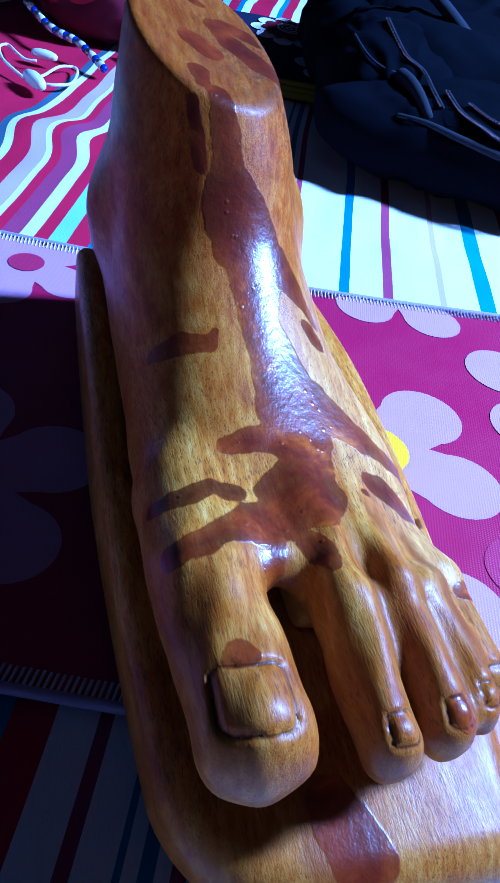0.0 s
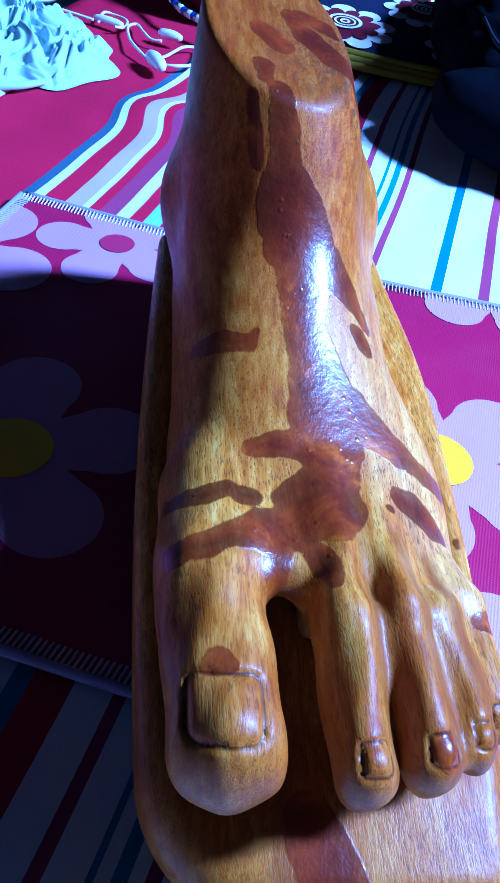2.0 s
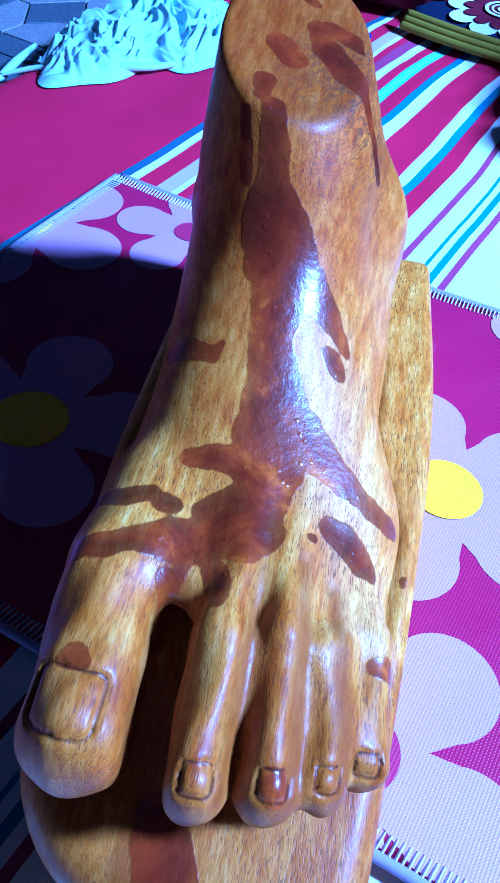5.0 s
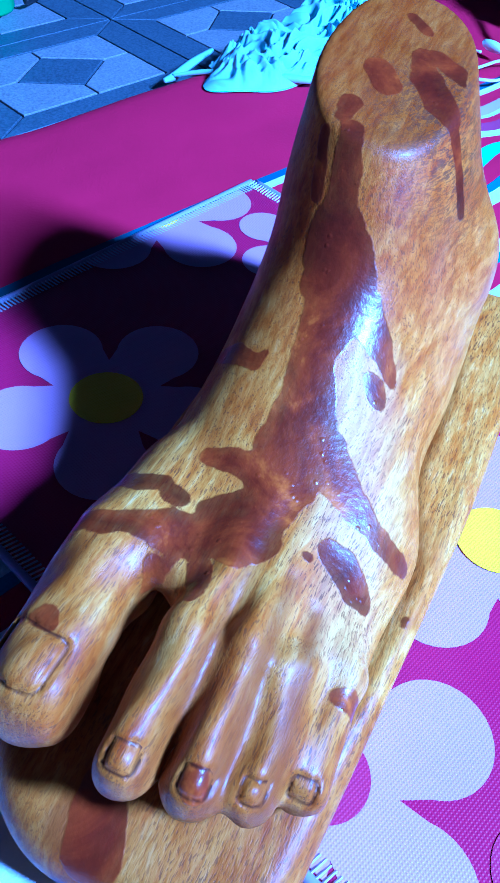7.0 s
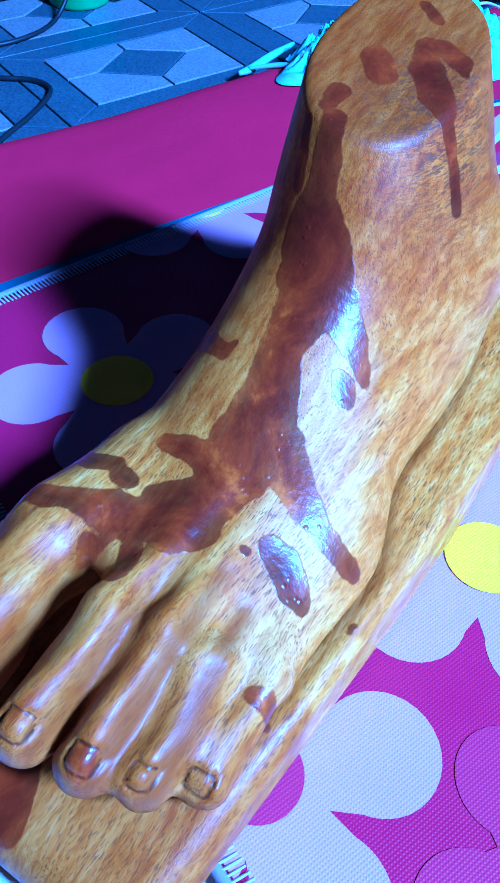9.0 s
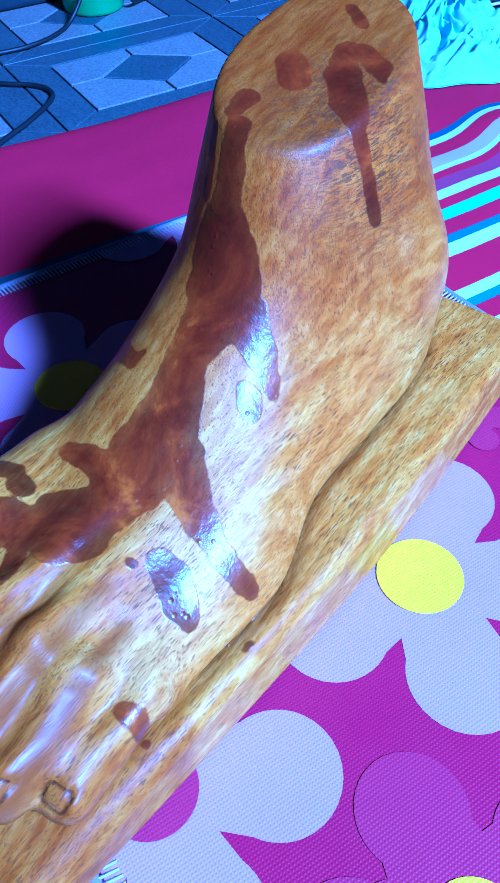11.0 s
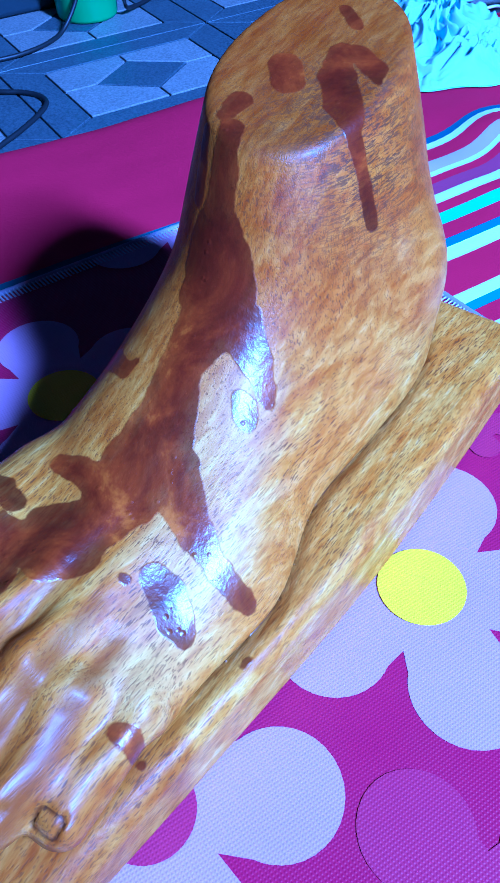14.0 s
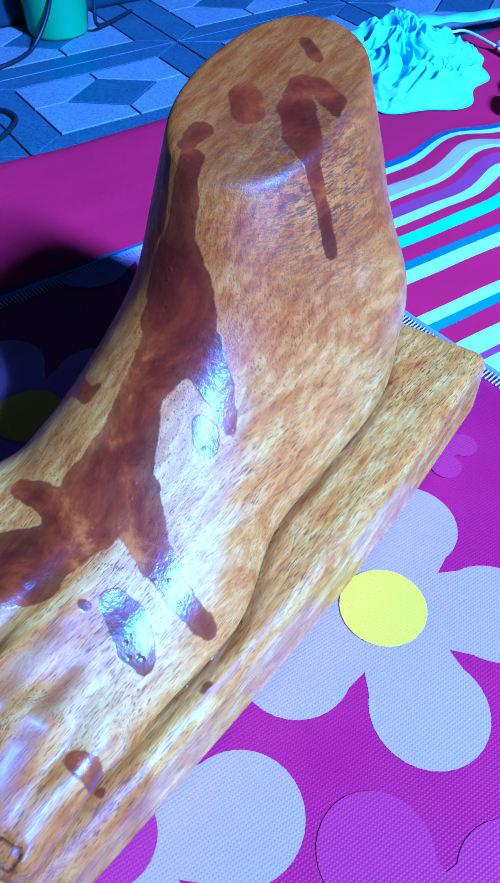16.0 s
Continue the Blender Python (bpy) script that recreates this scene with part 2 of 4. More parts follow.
RED, WHITE = (0.42, 0.010, 0.048), (0.74, 0.74, 0.70)
PLUM, TEAL, BLUE, BLUSH = (0.27, 0.045, 0.105), (0.06, 0.24, 0.34), (0.012, 0.19, 0.44), (0.50, 0.37, 0.38)
STRIPES = [(-0.196, (0.07, 0.11, 0.15)), (-0.189, WHITE), (-0.1815, RED), (-0.168, BLUSH), (-0.157, WHITE), (-0.150, RED), (-0.143, PLUM),
           (-0.1335, WHITE), (-0.122, RED), (-0.113, (0.36, 0.60, 0.66)), (-0.103, RED), (-0.089, BLUE), (-0.081, WHITE), (-0.069, RED),
           (-0.042, WHITE), (-0.031, TEAL), (-0.025, RED), (-0.0115, WHITE), (0.0045, PLUM), (0.0078, WHITE), (0.0188, TEAL), (0.0215, WHITE),
           (0.0278, TEAL), (0.0305, WHITE), (0.0375, PLUM), (0.0412, WHITE)]
WIDE_STRIPES = [(0.0775, BLUE), (0.0855, WHITE), (0.109, PLUM), (0.1165, WHITE), (0.149, BLUSH), (0.153, WHITE), (0.178, TEAL), (0.188, WHITE),
                (0.212, PLUM), (0.222, WHITE), (0.262, RED)]


def striped_cloth():
    m, nt, b = material("striped_cotton", RED, 0.9, shine=0.08)
    src = nt.nodes.new("ShaderNodeAttribute")
    src.attribute_name = "local"
    sep = nt.nodes.new("ShaderNodeSeparateXYZ")
    nt.links.new(src.outputs["Vector"], sep.inputs[0])
    f = math_node(nt, "DIVIDE", math_node(nt, "ADD", sep.outputs["X"], 0.30), 0.60)
    narrow = ramp(nt, f, [(0.0, RED)] + [((x + 0.30) / 0.60, c) for x, c in STRIPES], constant=True)
    wide = ramp(nt, f, [(0.0, WHITE)] + [((x + 0.30) / 0.60, c) for x, c in WIDE_STRIPES], constant=True)
    col = mix(nt, math_node(nt, "GREATER_THAN", sep.outputs["X"], 0.06), narrow, wide)
    v = coords(nt)
    fade = noise_at(nt, v, 7.0, 5.0)
    col = mix(nt, 0.45, col, ramp(nt, fade, [(0.3, (0.72, 0.72, 0.72)), (0.7, (1, 1, 1))]), "MULTIPLY")
    nt.links.new(col, b.inputs["Base Color"])
    thread = noise_at(nt, coords(nt, (1, 0.35, 1)), 1300.0, 2.0)
    bump(nt, b, math_node(nt, "ADD", thread, math_node(nt, "MULTIPLY", noise_at(nt, v, 40.0, 4.0), 2.5)), 0.3, 0.001)
    return m


def stone_tile(name, low, high):
    m, nt, b = material(name, high, 0.5)
    v = coords(nt)
    info = nt.nodes.new("ShaderNodeObjectInfo")
    speck = noise_at(nt, v, 420.0, 3.0, 0.7)
    cloud = noise_at(nt, v, 22.0, 4.0)
    col = ramp(nt, speck, [(0.34, low), (0.62, high)])
    col = mix(nt, 0.35, col, ramp(nt, cloud, [(0.3, (0.6, 0.6, 0.62)), (0.7, (1, 1, 1))]), "MULTIPLY")
    tint = ramp(nt, info.outputs["Random"], [(0.0, (0.88, 0.88, 0.9)), (1.0, (1, 1, 1))])
    nt.links.new(mix(nt, 1.0, col, tint, "MULTIPLY"), b.inputs["Base Color"])
    bump(nt, b, speck, 0.2, 0.0006)
    return m


def plaster(name, color):
    m, nt, b = material(name, color, 0.8)
    v = coords(nt)
    col = mix(nt, noise_at(nt, v, 3.0, 6.0), tuple(x * 0.8 for x in color), color)
    nt.links.new(mix(nt, 0.3, col, ramp(nt, noise_at(nt, v, 40.0, 4.0), [(0.35, (0.7, 0.7, 0.7)), (0.6, (1, 1, 1))]), "MULTIPLY"), b.inputs["Base Color"])
    bump(nt, b, noise_at(nt, v, 120.0, 4.0), 0.3, 0.002)
    return m


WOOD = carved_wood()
MAGENTA = vinyl("magenta_vinyl", (0.31, 0.009, 0.058))
LILAC = vinyl("lilac_print", (0.51, 0.265, 0.40))
PINK = vinyl("pink_print", (0.33, 0.022, 0.074))
YELLOW = vinyl("yellow_print", (0.85, 0.60, 0.004))
BINDING = cloth_material("grey_binding", (0.34, 0.28, 0.40))
THREAD = cloth_material("white_thread", (0.58, 0.52, 0.62), 0.85)
SHEET = striped_cloth()
PALE_TILE = stone_tile("pale_speckled_tile", (0.17, 0.165, 0.155), (0.32, 0.305, 0.285))
GREY_TILE = stone_tile("grey_speckled_tile", (0.05, 0.058, 0.066), (0.115, 0.128, 0.14))
GROUT = plaster("dark_grout", (0.05, 0.055, 0.06))
WALL = plaster("blue_grey_plaster", (0.020, 0.027, 0.036))
TOWEL = cloth_material("pale_cloth", (0.50, 0.63, 0.62), 0.6)
BLACK_FABRIC = cloth_material("black_nylon", (0.0022, 0.0027, 0.0055), 0.5, 700.0, 0.9)
BLACK_FABRIC.node_tree.nodes["Principled BSDF"].inputs["Specular IOR Level"].default_value = 0.03
GREY_FABRIC = cloth_material("grey_trim", (0.018, 0.020, 0.028))
METAL, _, _ = material("dull_metal", (0.35, 0.35, 0.37), 0.35, 1.0)
NAVY = cloth_material("navy_cotton", (0.012, 0.014, 0.035))
BURGUNDY = cloth_material("burgundy_cotton", (0.10, 0.008, 0.02))
CRIMSON = cloth_material("crimson_cotton", (0.30, 0.012, 0.03))
IVORY = cloth_material("ivory_cotton", (0.70, 0.68, 0.62))
OLIVE = cloth_material("olive_yellow_cord", (0.20, 0.16, 0.012))
BLUE_BEAD, _, _ = material("blue_bead", (0.02, 0.03, 0.25), 0.2)
WHITE_PLASTIC, _, _ = material("white_plastic", (0.78, 0.78, 0.77), 0.35)
BLACK_RUBBER, _, _ = material("black_rubber", (0.012, 0.012, 0.014), 0.5)
GREEN_PLASTIC, _, _gb = material("green_plastic", (0.03, 0.42, 0.10), 0.3)
_gb.inputs["Transmission Weight"].default_value = 0.15


# ---- building helpers ----
def part(name, bm, mat, parent=None, label="", smooth=True):
    """Links a bmesh (or mesh data) as one object, under parent if given."""
    if isinstance(bm, bpy.types.Mesh):
        me = bm
    else:
        me = bpy.data.meshes.new(name)
        bm.to_mesh(me)
        bm.free()
    if not me.materials:
        me.materials.append(mat)
    if smooth:
        for p in me.polygons:
            p.use_smooth = True
    ob = new(name, me)
    ob.parent = parent
    if label:
        tagged(ob, label)
    return ob


def empty(name, place=(0, 0, 0)):
    e = new(name)
    e.matrix_world = Matrix.Translation(place)
    return e


def box_bm(lo, hi, bevel=0.0, segments=2):
    bm = bmesh.new()
    lo, hi = Vector(lo), Vector(hi)
    bmesh.ops.create_cube(bm, size=1, matrix=Matrix.Translation((lo + hi) / 2) @ Matrix.Diagonal((*(hi - lo), 1)))
    if bevel:
        bmesh.ops.bevel(bm, geom=bm.edges[:], offset=bevel, segments=segments, affect="EDGES", profile=0.6)
    return bm


def rope_points(points, steps=10, closed=False):
    """Catmull-Rom points through the given ones."""
    P = [Vector(p) for p in points]
    out = []
    for i in range(len(P) - 1):
        a, b, c, d = P[max(i - 1, 0)], P[i], P[i + 1], P[min(i + 2, len(P) - 1)]
        for s in range(steps):
            t = s / steps
            out.append(0.5 * (2 * b + (c - a) * t + (2 * a - 5 * b + 4 * c - d) * t * t + (3 * b - a - 3 * c + d) * t**3))
    out.append(P[-1])
    return out


def tube_bm(points, radius, sides=8, bm=None):
    """A tube along points; radius is one number or a function of 0..1."""
    bm = bm or bmesh.new()
    n, rings, up = len(points), [], Vector((0, 0, 1))
    for i, p in enumerate(points):
        d = (points[min(i + 1, n - 1)] - points[max(i - 1, 0)]).normalized()
        side = d.cross(up if abs(d.z) < 0.95 else Vector((1, 0, 0))).normalized()
        top = side.cross(d)
        r = radius(i / (n - 1)) if callable(radius) else radius
        rings.append([bm.verts.new(p + r * (math.cos(a) * side + math.sin(a) * top)) for a in (k * math.tau / sides for k in range(sides))])
    for a, b in zip(rings, rings[1:]):
        for k in range(sides):
            bm.faces.new((a[k], a[(k + 1) % sides], b[(k + 1) % sides], b[k]))
    bm.faces.new(rings[0])
    bm.faces.new(rings[-1][::-1])
    bmesh.ops.recalc_face_normals(bm, faces=bm.faces[:])
    return bm


def grid_bm(nx, ny, place):
    """A sheet of nx by ny quads; place(s, t) gives a point for s, t in 0..1."""
    bm = bmesh.new()
    V = [[bm.verts.new(place(i / nx, j / ny)) for i in range(nx + 1)] for j in range(ny + 1)]
    for j in range(ny):
        for i in range(nx):
            bm.faces.new((V[j][i], V[j][i + 1], V[j + 1][i + 1], V[j + 1][i]))
    return bm


def vector_attribute(me, values):
    at = me.attributes.new("local", "FLOAT_VECTOR", "POINT")
    at.data.foreach_set("vector", np.asarray(values, np.float32).ravel())


# ---- room ----
FLOOR_Z = -0.02
room_x0, room_x1, room_y0, room_y1, room_h = -2.4, 1.5, -1.6, 2.3, 2.5
floor = tagged(part("floor", box_bm((room_x0 - 0.1, room_y0 - 0.1, FLOOR_Z - 0.12), (room_x1 + 0.1, room_y1 + 0.1, FLOOR_Z - 0.002)), GROUT, smooth=False),
               "speckled grey and cream patterned tile floor", "floor", kind="structure")
# unseen walls and ceiling close the room, very dark to limit bounced light
for name, lo, hi in (("wall_south", (room_x0, room_y0 - 0.1, FLOOR_Z), (room_x1, room_y0, room_h)),
                     ("wall_north", (room_x0, room_y1, FLOOR_Z), (room_x1, room_y1 + 0.1, room_h))):
    tagged(part(name, box_bm(lo, hi), WALL, smooth=False), "dark blue-grey plastered wall", "wall", kind="structure")
WIN = (0.63, 0.89, 1.08, 1.70)  # y from, to, z from, to
east = empty("wall_east", (room_x1, 0, 0))
tagged(east, "dark blue-grey plastered wall with a window opening", "wall", kind="structure")
for lo, hi in (((0, room_y0, FLOOR_Z), (0.1, WIN[0], room_h)), ((0, WIN[1], FLOOR_Z), (0.1, room_y1, room_h)),
               ((0, WIN[0], FLOOR_Z), (0.1, WIN[1], WIN[2])), ((0, WIN[0], WIN[3]), (0.1, WIN[1], room_h))):
    part("wall_panel", box_bm(lo, hi), WALL, east, smooth=False)
west = empty("wall_west", (room_x0, 0, 0))
tagged(west, "dark blue-grey plastered wall with a small window opening", "wall", kind="structure")
for lo, hi in (((-0.1, room_y0, FLOOR_Z), (0, 0.97, room_h)), ((-0.1, 1.53, FLOOR_Z), (0, room_y1, room_h)),
               ((-0.1, 0.97, FLOOR_Z), (0, 1.53, 0.87)), ((-0.1, 0.97, 1.43), (0, 1.53, room_h))):
    part("wall_panel", box_bm(lo, hi), WALL, west, smooth=False)
tagged(part("ceiling", box_bm((room_x0 - 0.1, room_y0 - 0.1, room_h), (room_x1 + 0.1, room_y1 + 0.1, room_h + 0.1)), WALL, smooth=False),
       "plain dark blue-grey ceiling", "ceiling", kind="structure")


tagged(part("step", box_bm((-2.4, room_y0, FLOOR_Z), (-0.655, room_y1, 0.13), 0.006), WALL), "low blue-grey plastered step beside the tiles", "step", kind="structure")


# ---- sculpture ----
# sculpture-local axes: u heel to toe, v towards the little toe, z up
UN = (-0.03, 0.03, 0.08, 0.125, 0.165, 0.195, 0.216)
ZN = (0.03, 0.075, 0.115, 0.17)
FOOT = dict(cv=[-0.0119, 0.0056, 0.0066, 0.0061, 0.0117, 0.0142, 0.0101],
    hw=[0.0291, 0.0403, 0.0438, 0.0455, 0.052, 0.047, 0.0471],
    zc=[0.049, 0.0539, 0.0464, 0.0363, 0.0367, 0.0416, 0.0507],
    hz=[0.023, 0.0417, 0.0536, 0.0569, 0.0425, 0.029, 0.0181],
    sh=[-0.0055, 0.0386, 0.087, 0.1287, 0.167, 0.2109, 0.2511])
LEG = dict(cu=[0.0379, 0.0518, 0.0512, 0.0419],
    cv=[-0.0022, -0.0062, -0.0047, -0.0112],
    ru=[0.0629, 0.0871, 0.0619, 0.0425],
    rv=[0.0233, 0.0302, 0.0359, 0.0258])
BUMPS = [[0.0401, 0.0188, 0.0897, 0.0278], [0.0346, -0.023, 0.0878, 0.0218]]
TOES = [  # three points (u, v, z, radius) along each toe, and how much taller than wide it is
    (.182, -.0275, .053, .0160, .230, -.0285, .0590, .0150, .2680, -.0248, .0580, .0164, 1.14),
    (.185, .008, .057, .0120, .238, .0082, .0640, .0092, .277, .0086, .0592, .0085, 1.40),
    (.182, .023, .056, .010, .234, .0250, .063, .0086, .273, .0280, .0570, .0084, 1.32),
    (.190, .034, .048, .009, .230, .0395, .057, .0076, .266, .0425, .0530, .0078, 1.28),
    (.195, .042, .043, .009, .220, .0515, .048, .0080, .255, .0540, .0445, .0080, 1.16)]
NAILS = [  # u, v, z of the middle, half length, half width
    (.2705, -.0277, .0775, .0075, .0092), (.2795, .0092, .0712, .0038, .0042), (.2755, .0286, .0675, .0038, .0040),
    (.2690, .0430, .0622, .0032, .0034), (.2585, .0545, .0520, .0032, .0036)]


def spline(x, xs, ys):
    xs, ys = np.asarray(xs, float), np.asarray(ys, float)
    x = np.clip(x, xs[0], xs[-1])
    m = np.gradient(ys, xs)
    i = np.clip(np.searchsorted(xs, x) - 1, 0, len(xs) - 2)
    h = xs[i + 1] - xs[i]
    t = (x - xs[i]) / h
    return ((2*t**3 - 3*t**2 + 1) * ys[i] + (t**3 - 2*t**2 + t) * h * m[i]
            + (3*t**2 - 2*t**3) * ys[i + 1] + (t**3 - t**2) * h * m[i + 1])

def smin(a, b, k):
    h = np.clip(0.5 + 0.5 * (b - a) / k, 0, 1)
    return b + (a - b) * h - k * h * (1 - h)

def cone(u, v, z, a, b, ra, rb, tall=1.0):
    a, b = np.array(a), np.array(b)
    d = b - a
    t = np.clip(((u - a[0]) * d[0] + (v - a[1]) * d[1] + (z - a[2]) * d[2]) / (d @ d), 0, 1)
    return np.sqrt((u - a[0] - t*d[0])**2 + (v - a[1] - t*d[1])**2 + ((z - a[2] - t*d[2]) / tall)**2) - (ra + (rb - ra) * t)

VALLEYS = [  # from, to (u, v, z, radius) of the troughs between the small toes
    (.206, .0157, .0772, .0006, .290, .0184, .0660, .0014), (.208, .0282, .0738, .0006, .286, .0357, .0620, .0013), (.212, .0390, .0670, .0006, .276, .0487, .0550, .0012)]


def foot_sdf(u, v, z, F=FOOT, L=LEG, T=TOP, B=BUMPS, toes=TOES):
    uc = np.clip(u, UN[0], UN[-1])
    cv, hw, zc, hz, sh = (spline(uc, UN, F[k]) for k in ("cv", "hw", "zc", "hz", "sh"))
    s = np.abs(v - cv) / hw
    w = np.abs(z + sh * (v - cv) - zc) / hz
    q = (s**2.3 + w**2.3 + (np.abs(u - uc) / np.where(u > 0.1, 0.014, 0.028))**2.3 + 1e-9)**(1 / 2.3)
    d = (q - 1) * np.minimum(hw, hz)
    zl = np.clip(z, ZN[0], ZN[-1])
    cu, lv, ru, rv = (spline(zl, ZN, L[k]) for k in ("cu", "cv", "ru", "rv"))
    q = ((np.abs(u - cu) / ru)**2.2 + (np.abs(v - lv) / rv)**2.2 + (np.maximum(ZN[0] - z, 0) / 0.02)**2.2 + 1e-9)**(1 / 2.2)
    leg = (q - 1) * np.minimum(ru, rv)
    d = smin(d, leg, 0.022)
    for bu, bv, bz, br in B:
        d = smin(d, np.sqrt((u - bu)**2 + (v - bv)**2 + (z - bz)**2) - br, 0.02)
    cut = (z - (T[0] + T[1] * (u - 0.06) + T[2] * v)) * 0.98
    d = -smin(-d, -cut, 0.0028)
    for k, t in enumerate(toes):
        o = smin(cone(u, v, z, t[0:3], t[4:7], t[3], t[7], t[12]), cone(u, v, z, t[4:7], t[8:11], t[7], t[11], t[12]), 0.004)
        d = smin(d, o, 0.011 if k == 0 else 0.006)
    gap = cone(u, v, z, (.2320, -.0088, .045), (.295, -.0050, .045), .0044, .0056, 9.0)
    d = -smin(-d, gap, 0.003)
    d = -smin(-d, cone(u, v, z, (.200, -.0068, .042), (.250, -.0068, .042), .0085, .0080, 2.2), 0.003)
    for c in VALLEYS:  # shallow troughs that run back from between the toes
        line = cone(u, v, z, c[0:3], c[4:7], c[3], c[7], 1.6)
        d = d + 0.0011 * np.exp(-(np.maximum(line, 0) / 0.0030)**2)
    d = d + 0.0006 * np.clip((u - 0.19) / 0.03, 0, 1) * np.sin(165 * u + 90 * v) * np.sin(310 * v + 120 * z + 1.0)
    return -smin(-d, u + 0.022, 0.008)  # the heel's flat back


def base_sdf(u, v, z):
    """The plinth: a slab with rounded front corners whose top falls away in front of the toes."""
    top = spline(u, (-0.03, 0.05, 0.12, 0.20, 0.26, 0.305), (0.038, 0.042, 0.042, 0.037, 0.033, 0.025))
    side = spline(u, (-0.03, 0.06, 0.15, 0.22, 0.305), (0.054, 0.058, 0.060, 0.058, 0.053))
    front = np.clip((u - 0.215) / 0.075, 0, 1)
    top = top - 0.005 * front * ((v - 0.006) / 0.056)**2 + 0.0006 * np.sin(60 * u + 40 * v)
    wide = spline(u, (-0.03, 0.1, 0.2, 0.305), (0.010, 0.007, 0.002, 0.0))
    a = np.abs(u - 0.138) - 0.163
    b = np.abs(v - 0.0085 - wide / 2) - side - wide / 2
    # plan outline: the corner under the great toe is cut round, the other one less
    round_c = np.where(u < 0.1, 0.006, np.where(v < 0.0085, 0.042, 0.013))
    p, q = a + round_c, b + round_c
    plan = np.sqrt(np.maximum(p, 0)**2 + np.maximum(q, 0)**2) + np.minimum(np.maximum(p, q), 0) - round_c
    c = np.abs(z - top / 2) - top / 2
    r = 0.007 + 0.004 * front
    plan, c = plan + r, c + r
    return np.sqrt(np.maximum(plan, 0)**2 + np.maximum(c, 0)**2) + np.minimum(np.maximum(plan, c), 0) - r


def nail_rim(u, v, z, nu, nv, nz, hl, hw):
    """Distance to a nail's rounded outline, inside negative."""
    e = 0.35 * hw
    a, b = np.abs((u - nu) * 0.78 - (z - nz) * 0.62) - hl + e, np.abs(v - nv) - hw + e
    return np.sqrt(np.maximum(a, 0)**2 + np.maximum(b, 0)**2) + np.minimum(np.maximum(a, b), 0) - e


